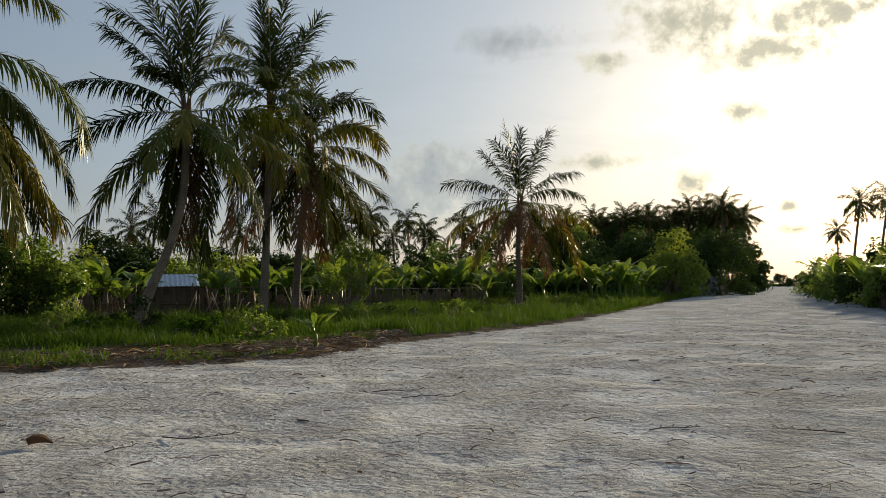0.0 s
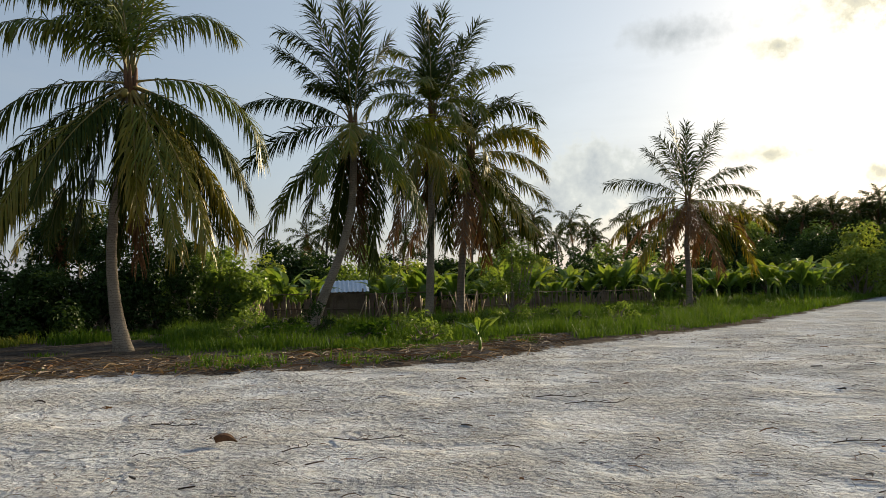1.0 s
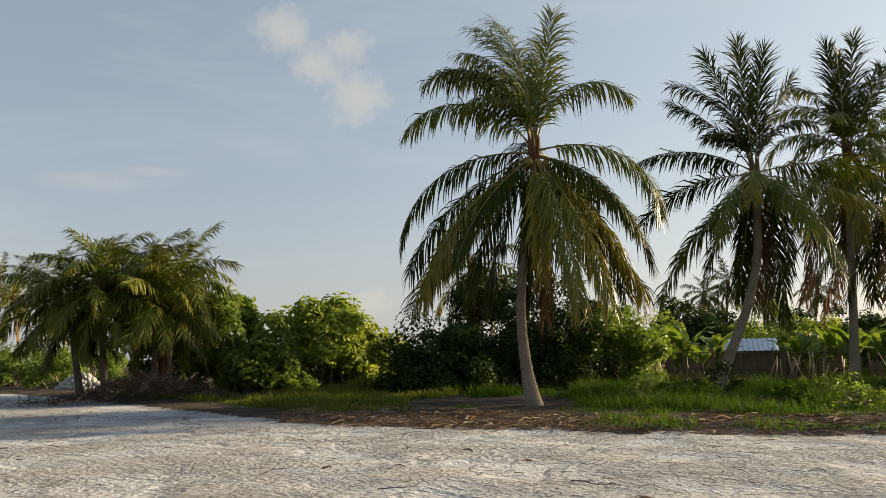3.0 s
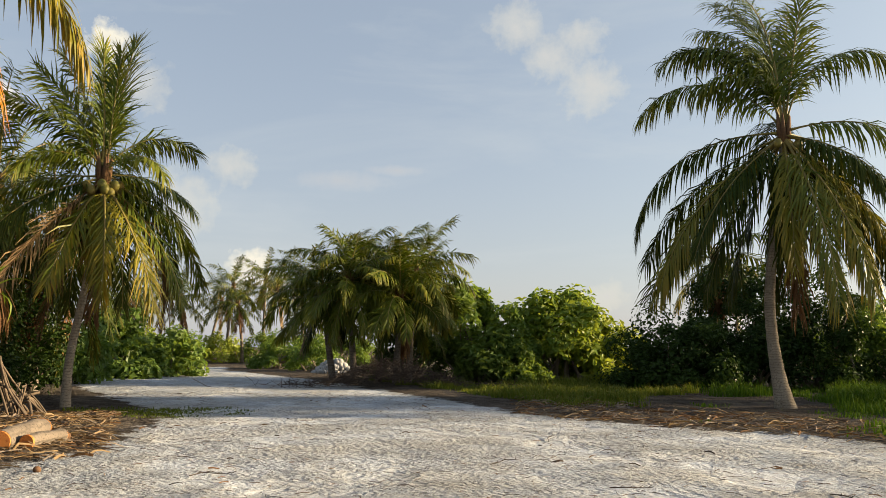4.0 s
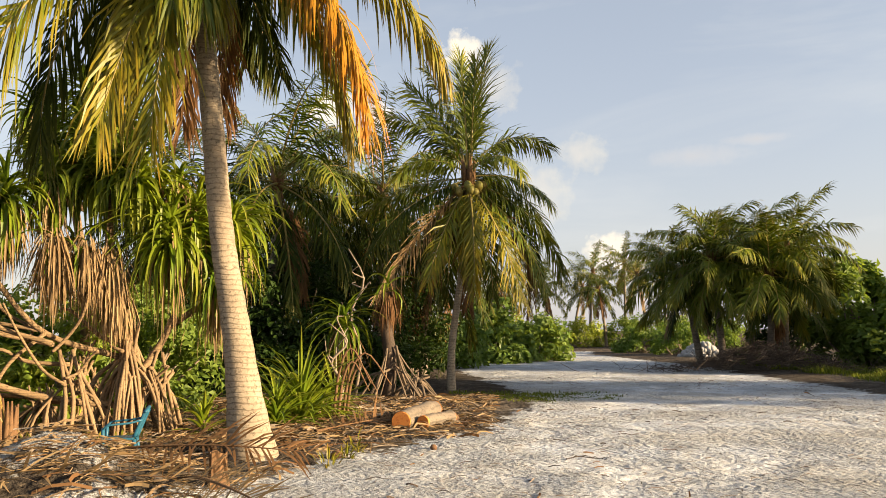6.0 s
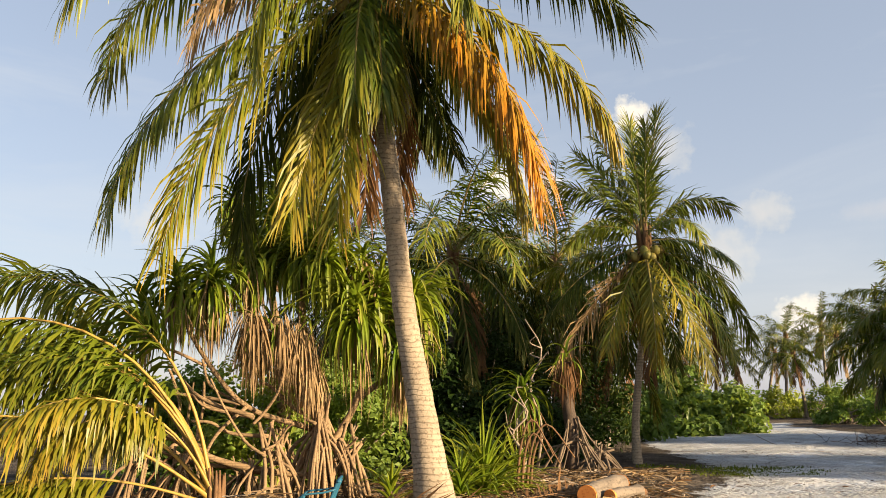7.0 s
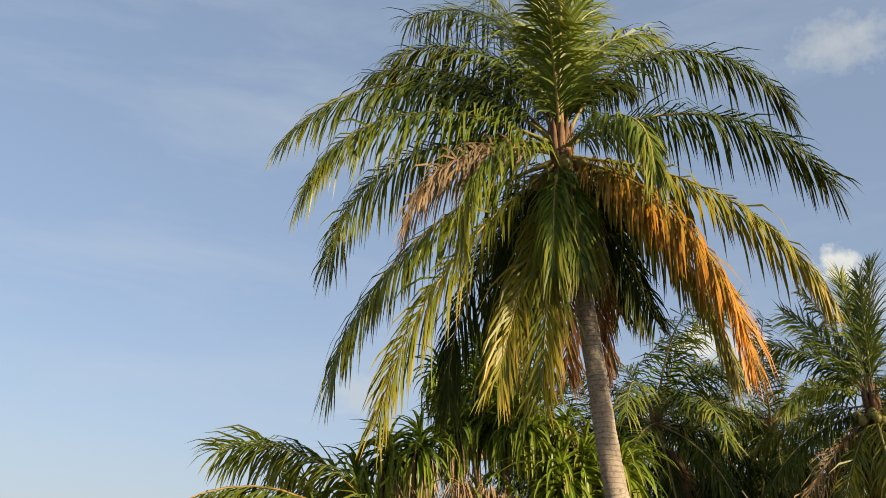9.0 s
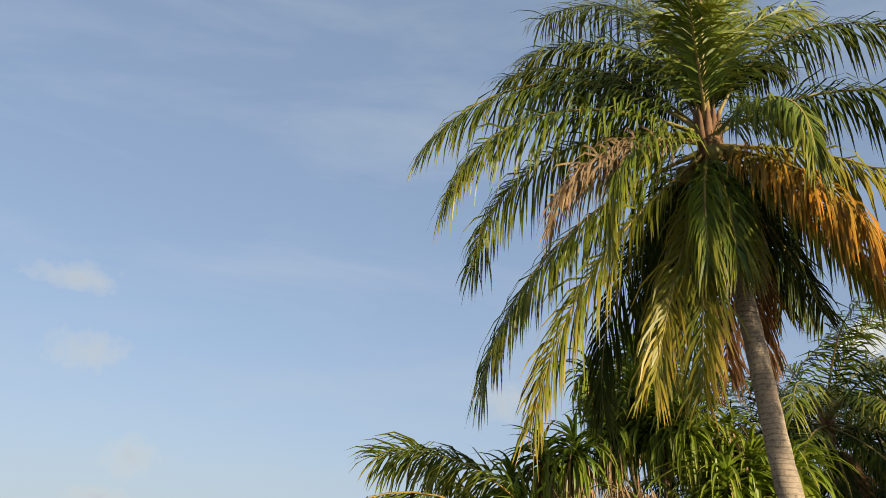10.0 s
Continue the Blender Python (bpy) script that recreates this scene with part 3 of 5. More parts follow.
def whorl(n, seed, length=4.6, kinds="gggyg", low=-45, skirt=0, young="g"):
    """A usual crown: young leaves upright, old ones hanging, by the golden angle."""
    rng = np.random.RandomState(seed)
    out = []
    for i in range(n):
        k = (i + 0.5) / n
        rise = 80 - (80 - low) * k ** 0.9 + rng.normal(0, 5)
        droop = 30 + 62 * math.sin(math.pi * min(1, 0.08 + k * 1.05)) + rng.normal(0, 8)
        kind = young if k < 0.45 else kinds[rng.randint(len(kinds))]
        if rise - droop < -100:
            droop = rise + 100
        out.append((i * 137.5 + rng.normal(0, 8), rise, droop, length * (1.0 - 0.06 * min(1, k * 2.5)) * rng.uniform(0.9, 1.08), kind))
    for i in range(skirt):
        out.append((rng.rand() * 360, -66 + rng.normal(0, 6), 22, length * 0.75, "b" if rng.rand() < 0.6 else "x"))
    return out


# the near palm beside the clearing; d fronds paint the crown's inner shade
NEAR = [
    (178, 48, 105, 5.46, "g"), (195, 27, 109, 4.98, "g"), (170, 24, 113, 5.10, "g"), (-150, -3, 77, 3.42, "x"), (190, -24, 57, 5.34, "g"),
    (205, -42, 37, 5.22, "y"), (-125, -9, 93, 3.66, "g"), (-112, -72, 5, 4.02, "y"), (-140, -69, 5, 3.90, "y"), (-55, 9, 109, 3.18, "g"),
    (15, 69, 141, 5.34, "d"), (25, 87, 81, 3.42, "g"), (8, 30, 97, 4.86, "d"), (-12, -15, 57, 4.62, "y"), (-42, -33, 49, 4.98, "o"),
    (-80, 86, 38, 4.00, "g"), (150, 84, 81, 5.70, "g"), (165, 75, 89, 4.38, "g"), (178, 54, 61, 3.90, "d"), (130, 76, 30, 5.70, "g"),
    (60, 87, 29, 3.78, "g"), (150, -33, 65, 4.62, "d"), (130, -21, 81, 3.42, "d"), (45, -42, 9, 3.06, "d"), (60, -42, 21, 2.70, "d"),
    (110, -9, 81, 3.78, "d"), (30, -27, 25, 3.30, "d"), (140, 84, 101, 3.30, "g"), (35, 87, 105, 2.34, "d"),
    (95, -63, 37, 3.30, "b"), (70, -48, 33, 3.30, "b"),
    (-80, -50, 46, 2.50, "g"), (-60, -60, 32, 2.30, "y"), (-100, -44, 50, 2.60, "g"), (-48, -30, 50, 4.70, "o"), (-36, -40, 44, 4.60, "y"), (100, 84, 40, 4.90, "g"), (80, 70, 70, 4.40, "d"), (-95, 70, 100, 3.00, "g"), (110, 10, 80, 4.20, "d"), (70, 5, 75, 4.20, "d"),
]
palm((-11.62, -0.31), [(0, 0, 0), (-0.05, -0.27, 1.65), (-0.05, -0.49, 3.05), (0.0, -0.67, 4.95), (0.0, -0.80, 6.2), (0.0, -0.97, 8.2)],
     NEAR, 5, "tall leaning coconut palm with ringed pale trunk and one orange frond",
     0.178, 0.125, 2.45, 97, 5, 134, 1.18, 1.05, 3, 0.038)

# the palm on the far verge with the dark bush behind it; d fronds coloured as shaded
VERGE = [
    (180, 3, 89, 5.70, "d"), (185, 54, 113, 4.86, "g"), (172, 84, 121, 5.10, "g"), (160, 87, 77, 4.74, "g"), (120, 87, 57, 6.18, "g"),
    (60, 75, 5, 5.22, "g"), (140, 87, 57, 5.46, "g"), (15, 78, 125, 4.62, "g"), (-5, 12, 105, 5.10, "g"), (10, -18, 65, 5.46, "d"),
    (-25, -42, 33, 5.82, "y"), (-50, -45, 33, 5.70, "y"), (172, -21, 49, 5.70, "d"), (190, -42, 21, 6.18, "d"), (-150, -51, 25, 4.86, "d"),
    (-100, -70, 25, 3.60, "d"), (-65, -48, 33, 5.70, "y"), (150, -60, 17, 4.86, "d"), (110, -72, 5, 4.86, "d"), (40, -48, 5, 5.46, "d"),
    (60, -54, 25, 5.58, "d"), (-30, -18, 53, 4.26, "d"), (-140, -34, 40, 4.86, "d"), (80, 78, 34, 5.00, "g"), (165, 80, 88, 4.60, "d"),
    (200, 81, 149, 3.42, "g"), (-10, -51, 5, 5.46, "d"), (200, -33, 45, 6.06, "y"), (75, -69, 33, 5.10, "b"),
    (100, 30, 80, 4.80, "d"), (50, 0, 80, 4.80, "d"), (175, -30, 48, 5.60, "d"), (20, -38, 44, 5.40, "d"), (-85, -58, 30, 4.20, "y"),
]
palm(at(32.7, 26.0), [(0, 0, 0), (-0.28, -0.1, 1.5), (-0.38, -0.1, 3.2), (-0.2, 0, 5.2), (0.05, 0.1, 6.8), (0.15, 0.1, 8.15)],
     VERGE, 11, "coconut palm with pale trunk on the grassy verge", 0.165, 0.12, 2.3, 32.7, 4, 94, 1.26, 1.15, 3, 0.052)

# the leaning palm in front of the fence, its backlit fronds coloured dark (d)
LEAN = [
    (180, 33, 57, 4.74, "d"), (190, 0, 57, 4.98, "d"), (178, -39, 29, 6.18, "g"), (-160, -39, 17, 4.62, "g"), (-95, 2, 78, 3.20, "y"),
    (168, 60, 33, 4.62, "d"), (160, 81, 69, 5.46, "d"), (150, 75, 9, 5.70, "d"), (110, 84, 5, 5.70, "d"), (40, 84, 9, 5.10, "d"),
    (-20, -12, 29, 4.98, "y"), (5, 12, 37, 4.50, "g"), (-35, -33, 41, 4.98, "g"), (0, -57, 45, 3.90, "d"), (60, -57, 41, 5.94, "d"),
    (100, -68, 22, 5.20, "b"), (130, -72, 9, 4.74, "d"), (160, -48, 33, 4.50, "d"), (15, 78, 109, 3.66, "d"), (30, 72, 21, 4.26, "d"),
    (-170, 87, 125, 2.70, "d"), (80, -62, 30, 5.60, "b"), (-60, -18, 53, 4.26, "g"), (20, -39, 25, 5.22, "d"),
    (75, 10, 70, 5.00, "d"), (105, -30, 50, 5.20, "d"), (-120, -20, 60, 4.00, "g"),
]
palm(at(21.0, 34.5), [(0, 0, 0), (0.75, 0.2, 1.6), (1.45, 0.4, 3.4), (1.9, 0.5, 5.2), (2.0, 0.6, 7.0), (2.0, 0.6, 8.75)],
     LEAN, 12, "leaning coconut palm with crown coloured dark against the light", 0.2, 0.14, 1.6, 20, 6, 80, 1.24, 1.15, 2, 0.08)
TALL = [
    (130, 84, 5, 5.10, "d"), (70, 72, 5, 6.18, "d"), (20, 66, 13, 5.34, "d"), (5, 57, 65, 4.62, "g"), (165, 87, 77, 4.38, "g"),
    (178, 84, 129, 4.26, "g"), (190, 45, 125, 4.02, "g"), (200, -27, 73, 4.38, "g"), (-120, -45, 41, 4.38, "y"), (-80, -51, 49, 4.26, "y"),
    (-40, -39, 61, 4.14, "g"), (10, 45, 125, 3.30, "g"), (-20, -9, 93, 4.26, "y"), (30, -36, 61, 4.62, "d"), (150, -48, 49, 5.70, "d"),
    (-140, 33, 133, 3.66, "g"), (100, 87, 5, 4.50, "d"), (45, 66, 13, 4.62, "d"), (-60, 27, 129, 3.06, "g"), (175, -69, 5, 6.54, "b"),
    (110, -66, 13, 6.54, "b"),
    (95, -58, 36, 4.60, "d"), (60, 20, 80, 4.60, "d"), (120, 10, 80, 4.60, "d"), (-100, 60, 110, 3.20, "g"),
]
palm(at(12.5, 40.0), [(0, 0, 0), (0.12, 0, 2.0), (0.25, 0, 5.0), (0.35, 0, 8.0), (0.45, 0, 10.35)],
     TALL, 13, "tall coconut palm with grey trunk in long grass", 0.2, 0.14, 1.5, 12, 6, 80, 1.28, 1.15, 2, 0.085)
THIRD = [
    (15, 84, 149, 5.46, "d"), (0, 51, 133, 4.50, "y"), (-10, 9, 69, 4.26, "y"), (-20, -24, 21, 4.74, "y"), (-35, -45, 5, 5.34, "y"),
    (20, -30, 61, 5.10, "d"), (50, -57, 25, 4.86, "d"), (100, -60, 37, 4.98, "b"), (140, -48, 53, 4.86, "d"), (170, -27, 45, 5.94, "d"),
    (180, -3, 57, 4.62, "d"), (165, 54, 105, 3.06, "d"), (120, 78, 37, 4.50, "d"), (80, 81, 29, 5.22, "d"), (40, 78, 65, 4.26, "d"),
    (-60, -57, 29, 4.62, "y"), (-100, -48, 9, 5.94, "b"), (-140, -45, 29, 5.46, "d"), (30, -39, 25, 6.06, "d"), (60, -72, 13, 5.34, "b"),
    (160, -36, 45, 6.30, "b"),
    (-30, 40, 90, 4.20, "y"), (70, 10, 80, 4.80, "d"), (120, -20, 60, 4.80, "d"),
]
palm(at(10.3, 41.5), [(0, 0, 0), (0.1, 0, 2.0), (0.4, 0, 5.0), (0.8, 0, 8.5)],
     THIRD, 14, "coconut palm with sunlit yellowing fronds", 0.2, 0.14, 1.5, 10, 6, 80, 1.34, 1.2, 2, 0.085, PALM_BARK_GREY)
# the lone palm among the banana plants
LONE = [
    (180, 33, 49, 5.34, "d"), (170, 60, 17, 4.14, "d"), (140, 84, 17, 5.22, "d"), (40, 66, 9, 5.34, "d"), (15, 45, 49, 4.62, "d"),
    (5, 30, 69, 4.38, "d"), (-5, -3, 45, 5.22, "y"), (-20, -24, 61, 6.06, "y"), (190, -3, 65, 6.30, "y"), (-160, -36, 37, 5.22, "y"),
    (-60, -45, 13, 5.82, "b"), (-120, -42, 13, 4.86, "b"), (175, 12, 69, 5.46, "d"), (60, 63, 9, 4.98, "d"), (150, 78, 33, 4.62, "d"),
    (10, -12, 61, 4.74, "b"), (170, -18, 45, 5.46, "b"), (80, -45, 57, 4.38, "b"), (120, -33, 61, 4.98, "b"), (30, -30, 53, 4.38, "d"),
    (90, 83, 12, 4.90, "d"), (75, 10, 70, 4.40, "d"), (105, -5, 70, 4.40, "d"), (-90, -15, 60, 4.20, "b"),
]
palm(at(-5.3, 54.0), [(0, 0, 0), (0.05, 0, 2.0), (0.0, 0, 4.0), (0.2, 0, 7.0)],
     LONE, 15, "lone coconut palm with brown drooping lower fronds", 0.2, 0.14, 1.4, -5, 0, 70, 1.2, 1.2, 2, 0.078, PALM_BARK_GREY)
# the palm by the felled log; its y fronds also put sunlight into the colour
LOG_PALM = [
    (60, 75, 5, 4.14, "g"), (110, 87, 13, 3.54, "g"), (150, 78, 25, 3.42, "g"), (165, 69, 33, 3.18, "g"), (180, 54, 49, 3.06, "g"),
    (10, 57, 101, 2.82, "g"), (0, 6, 65, 2.58, "g"), (-15, -24, 57, 3.90, "g"), (-30, -39, 37, 3.90, "g"), (-60, -42, 33, 4.26, "y"),
    (-85, -45, 45, 3.60, "y"), (-100, -75, 17, 2.46, "y"), (-130, -51, 21, 3.30, "y"), (-155, -42, 25, 4.14, "x"), (178, -3, 37, 3.18, "g"),
    (195, -18, 45, 3.42, "d"), (40, 87, 5, 3.30, "g"), (85, 57, 5, 4.62, "g"), (30, -18, 81, 3.78, "d"), (70, -36, 49, 4.02, "d"),
    (120, -51, 45, 3.54, "d"), (150, -36, 57, 3.66, "d"), (-170, 33, 101, 2.34, "g"), (-45, 33, 109, 2.22, "g"), (140, 60, 17, 2.34, "g"),
    (20, -3, 85, 3.42, "g"), (100, -75, 25, 3.42, "b"), (160, -63, 21, 3.90, "b"), (-20, -42, 57, 4.14, "b"),
    (75, 20, 80, 3.40, "d"), (100, 0, 75, 3.60, "d"),
]
palm(at(79.6, 23.0), [(0, 0, 0), (-0.2, 0.05, 1.2), (-0.2, 0.3, 3.0), (0, 0.5, 4.6), (0.05, 0.55, 6.15)],
     LOG_PALM, 16, "short coconut palm laden with nuts beside a felled log", 0.105, 0.085, 1.5, 79, 14, 92, 1.14, 1.15, 2, 0.052, PALM_BARK)

# ---- shrubs and broad-leaved trees ----
def leaves_mesh(name, pos, nrm, size, mat, rng, fold=0.25, slim=0.55):
    """Many small folded leaves, each a kite with a bent midrib."""
    m = len(pos)
    nrm = unit(nrm + rng.normal(0, 0.45, (m, 3)))
    t = unit(np.cross(nrm, unit(rng.normal(0, 1, (m, 3)))))
    b = np.cross(nrm, t)
    ln = (size * rng.uniform(0.65, 1.25, m))[:, None]
    w = ln * slim * 0.5
    up = nrm * ln * fold * 0.5
    v = np.stack([pos, pos + t * ln * 0.45 + b * w + up, pos + t * ln - nrm * ln * 0.12, pos + t * ln * 0.45 - b * w + up], 1).reshape(-1, 3)
    f = []
    for i in range(m):
        f += [(4 * i, 4 * i + 1, 4 * i + 2), (4 * i, 4 * i + 2, 4 * i + 3)]
    return mesh_of(name, v, f, mat, False, np.tile([0, 0.3, 0.6, 0.3], m))


def clump_points(rng, n, size, heaps, rough=0.3, low=0.0):
    """Leaf places on the skins of many heaps that together make a crown of that size."""
    w, d, h = size
    k = heaps
    a = rng.uniform(0, 2 * np.pi, k)
    e = np.arcsin(rng.uniform(low, 1, k))
    rr = rng.uniform(0.45, 1.0, k) ** 0.6
    c = np.stack([np.cos(a) * np.cos(e) * w / 2, np.sin(a) * np.cos(e) * d / 2, np.sin(e) * h], -1) * rr[:, None]
    r = rng.uniform(0.11, 0.24, k) * min(w, d, 1.6 * h) * (1 + rough * rng.normal(0, 0.5, k))
    who = rng.randint(0, k, n)
    u = unit(rng.normal(0, 1, (n, 3)))
    u[:, 2] = np.abs(u[:, 2]) * rng.choice([1, 1, 1, -0.6], n)
    p = c[who] + u * (np.abs(r[who]) * rng.uniform(0.55, 1.08, n))[:, None]
    return p, u + np.array([0, 0, 0.5]), c


def bush(place, size, n, mat, seed, label, leaf=0.16, heaps=36, name="bush", category="bush", stem_h=0.0, low=0.0, group="", slim=0.55):
    rng = np.random.RandomState(seed)
    x, y = place[0], place[1]
    ob = thing(name, (x, y, ground_at(x, y) - 0.05), label, category, group)
    p, u, c = clump_points(rng, n, size, heaps, low=low)
    p[:, 2] += stem_h
    c = c + np.array([0, 0, stem_h])
    ok = p[:, 2] > 0.03
    part("crown", leaves_mesh("crown", p[ok], u[ok], leaf, mat, rng, slim=slim), ob, kind="stuff")
    sp = Soup()
    for q in c[rng.permutation(len(c))[:min(14, len(c))]]:
        q = np.array([q[0], q[1], max(q[2], 0.3)])
        base = np.array([rng.normal(0, 0.08 * size[0]), rng.normal(0, 0.08 * size[1]), 0.0]) if not stem_h else np.array([rng.normal(0, .06), rng.normal(0, .06), 0])
        mid = base * 0.6 + q * 0.4 + rng.normal(0, 0.15, 3)
        sp.add(*tube(bend([base, mid, q], 8), np.linspace(0.05 + 0.012 * size[2], 0.015, 8), 5))
    part("stem" if name == "weed" else "trunk", sp.mesh("stem", WOOD_GREY, True), ob, kind="stuff" if name == "weed" else "")
    return ob


def banana(place, h, seed, label="banana plant with broad tattered green leaves", n=9, name="banana_plant", group="banana plants"):
    rng = np.random.RandomState(seed)
    ob = thing(name, (place[0], place[1], ground_at(place[0], place[1]) - 0.05), label, "banana plant", group)
    s = h / 3.0
    part("stem", mesh_of("stem", *tube([(0, 0, 0), (0.03 * s, 0, 0.5 * s), (0, 0.03 * s, 1.05 * s)], [0.13 * s, 0.10 * s, 0.07 * s], 8), BANANA, True), ob)
    for i in range(n):
        a = i * 2.4 + rng.normal(0, 0.3)
        L, wd = rng.uniform(1.5, 2.3) * s, rng.uniform(0.50, 0.72) * s
        rise, droop = math.radians(rng.uniform(50, 88)), math.radians(rng.uniform(25, 105))
        k = 11
        t = np.linspace(0, 1, k)
        el = rise - droop * t ** 1.5
        pt = np.cumsum(np.stack([np.cos(el), 0 * el, np.sin(el)], -1) * L / k, axis=0)
        nr = np.stack([-np.sin(el), 0 * el, np.cos(el)], -1)
        pr = np.interp(t, [0, 0.14, 0.2, 0.5, 0.85, 1], [0.03, 0.04, 0.6, 1.0, 0.75, 0.05]) * wd / 2
        sp = Soup()
        for sgn in (-1, 1):
            j = 0
            while j < k - 1:
                e = min(k - 1, j + rng.randint(1, 4))
                sag = rng.uniform(0.1, 0.9)
                vs, fs = [], []
                for q in range(j, e + 1):
                    vs += [pt[q], pt[q] + np.array([0, sgn, 0]) * pr[q] * (1 - 0.25 * sag) + nr[q] * pr[q] * (0.25 - 0.8 * sag)]
                for q in range(e - j):
                    fs.append((2 * q, 2 * q + 1, 2 * q + 3, 2 * q + 2))
                sp.add(vs, fs, [x for q in range(j, e + 1) for x in (t[q] * 0.5, 0.3 + t[q] * 0.6)])
                j = e
        sp.add(*tube(pt, np.linspace(0.03, 0.006, k) * s, 4, False))
        part("leaf", sp.mesh("leaf", BANANA), ob, "", Matrix.Translation((0, 0, (0.75 + 0.3 * rng.rand()) * s)) @ Matrix.Rotation(a, 4, "Z"))
    return ob


def spread(ob, places, rng, lo=0.85, hi=1.15):
    """Copies of a thing, turned and scaled, each at its own place."""
    for x, y in places:
        k = rng.uniform(lo, hi)
        ob.scale = (k, k, k * rng.uniform(0.92, 1.08))
        copy_thing(ob, pose(x, y, ground_at(x, y) - 0.06, 0, 0, rng.uniform(0, 360)))
    ob.scale = (1, 1, 1)


rngs = np.random.RandomState(77)

# far palms: four of them built, the rest copies
FAR = []
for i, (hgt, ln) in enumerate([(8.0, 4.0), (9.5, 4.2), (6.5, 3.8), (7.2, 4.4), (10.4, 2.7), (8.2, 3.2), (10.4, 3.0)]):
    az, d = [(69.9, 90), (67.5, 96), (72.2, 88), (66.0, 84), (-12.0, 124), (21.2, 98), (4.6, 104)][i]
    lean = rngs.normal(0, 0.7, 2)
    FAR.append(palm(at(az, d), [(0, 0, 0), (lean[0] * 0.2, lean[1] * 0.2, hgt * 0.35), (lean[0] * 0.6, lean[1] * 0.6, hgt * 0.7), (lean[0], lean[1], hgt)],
                    # the last three get d leaves only, coloured dark like backlit silhouettes
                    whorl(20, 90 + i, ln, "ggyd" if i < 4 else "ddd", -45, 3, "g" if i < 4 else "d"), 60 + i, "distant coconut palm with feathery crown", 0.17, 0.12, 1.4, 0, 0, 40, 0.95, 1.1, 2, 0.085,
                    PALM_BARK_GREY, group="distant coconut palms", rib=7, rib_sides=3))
far_places = [(0, 74.2, 92), (1, 64.8, 92), (2, 68.8, 84), (3, 71.0, 100), (0, 63.5, 90), (2, 75.5, 85), (1, 62.2, 86), (3, 77.0, 80),
              (5, 19.8, 92), (5, 17.5, 95), (5, 3.3, 100), (5, 6.6, 96), (5, 7.8, 98), (6, 2.2, 112), (6, 1.4, 118), (5, 0.4, 106),
              (5, 9.5, 92), (5, 14.5, 96), (6, 5.6, 120), (6, -1.2, 120), (5, -2.6, 110), (6, -4.2, 122), (5, -6.0, 116)]
for i, az, d in far_places:
    p = at(az, d)
    spread(FAR[i], [(p.x, p.y)], rngs, 0.9, 1.1)
# tall palms of the wood beyond the bananas, and those beside the track's end
for j in range(46):
    az = -7.2 - 12.6 * ((j * 0.618) % 1.0)
    p = at(az, 118 + 26 * ((j * 0.377) % 1.0))
    spread(FAR[4], [(p.x, p.y)], rngs, 0.86, 1.12)
for az, d, k in [(-26.7, 120, 1.08), (-28.2, 118, 1.05), (-25.9, 116, 0.74), (-29.4, 110, 0.95), (-20.2, 126, 1.1), (-19.8, 120, 1.0), (-18.9, 118, 1.05)]:
    p = at(az, d)
    spread(FAR[4], [(p.x, p.y)], rngs, k, k * 1.02)

# the group of palms across the clearing
GROUP = []
for i, (az, d, hgt, lx) in enumerate([(61.2, 37, 4.7, -0.3), (57.6, 37.5, 4.8, 0.2), (62.6, 38, 4.0, -0.5), (59.6, 39, 5.2, 0.1), (58.4, 36.5, 3.9, 0.1)]):
    GROUP.append(palm(at(az, d), [(0, 0, 0), (lx * 0.3, lx * 0.5, hgt * 0.4), (lx * 0.6, lx * 0.8, hgt * 0.75), (lx * 0.8, lx, hgt)],
                      whorl(30, 120 + i, 3.1, "gggd", -45, 2), 70 + i, "coconut palm in a dense wind-swept group", 0.15, 0.11, 1.4, az, 0, 50, 1.1, 1.1, 2, 0.075,
                      PALM_BARK_GREY, group="palm group across the clearing"))
# the grove behind the log, its shade put into dark d fronds
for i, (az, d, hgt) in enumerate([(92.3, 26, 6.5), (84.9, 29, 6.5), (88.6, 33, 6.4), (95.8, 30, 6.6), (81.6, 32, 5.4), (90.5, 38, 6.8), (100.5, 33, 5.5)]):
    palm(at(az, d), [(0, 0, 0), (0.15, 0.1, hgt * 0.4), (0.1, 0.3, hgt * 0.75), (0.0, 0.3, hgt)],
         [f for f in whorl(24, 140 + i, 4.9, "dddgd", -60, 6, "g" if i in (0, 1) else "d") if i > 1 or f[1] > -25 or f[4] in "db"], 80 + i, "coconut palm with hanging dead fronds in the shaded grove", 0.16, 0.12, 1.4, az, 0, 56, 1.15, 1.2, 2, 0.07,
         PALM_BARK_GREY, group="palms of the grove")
# small palms behind the dark bush and beside the leafy bushes
for i, (az, d, hgt) in enumerate([(37.0, 40, 6.0), (57.6, 44, 4.8)]):
    palm(at(az, d), [(0, 0, 0), (0.1, 0, hgt * 0.5), (0.15, 0.1, hgt)], [f for f in whorl(22, 160 + i, 3.4, "yygd", -60, 4) if f[1] < 45 or i], 95 + i,
         "small coconut palm with yellowing fronds behind bushes", 0.15, 0.11, 1.4, az, 0, 44, 1.05, 1.1, 2, 0.08, PALM_BARK_GREY, group="small palms")

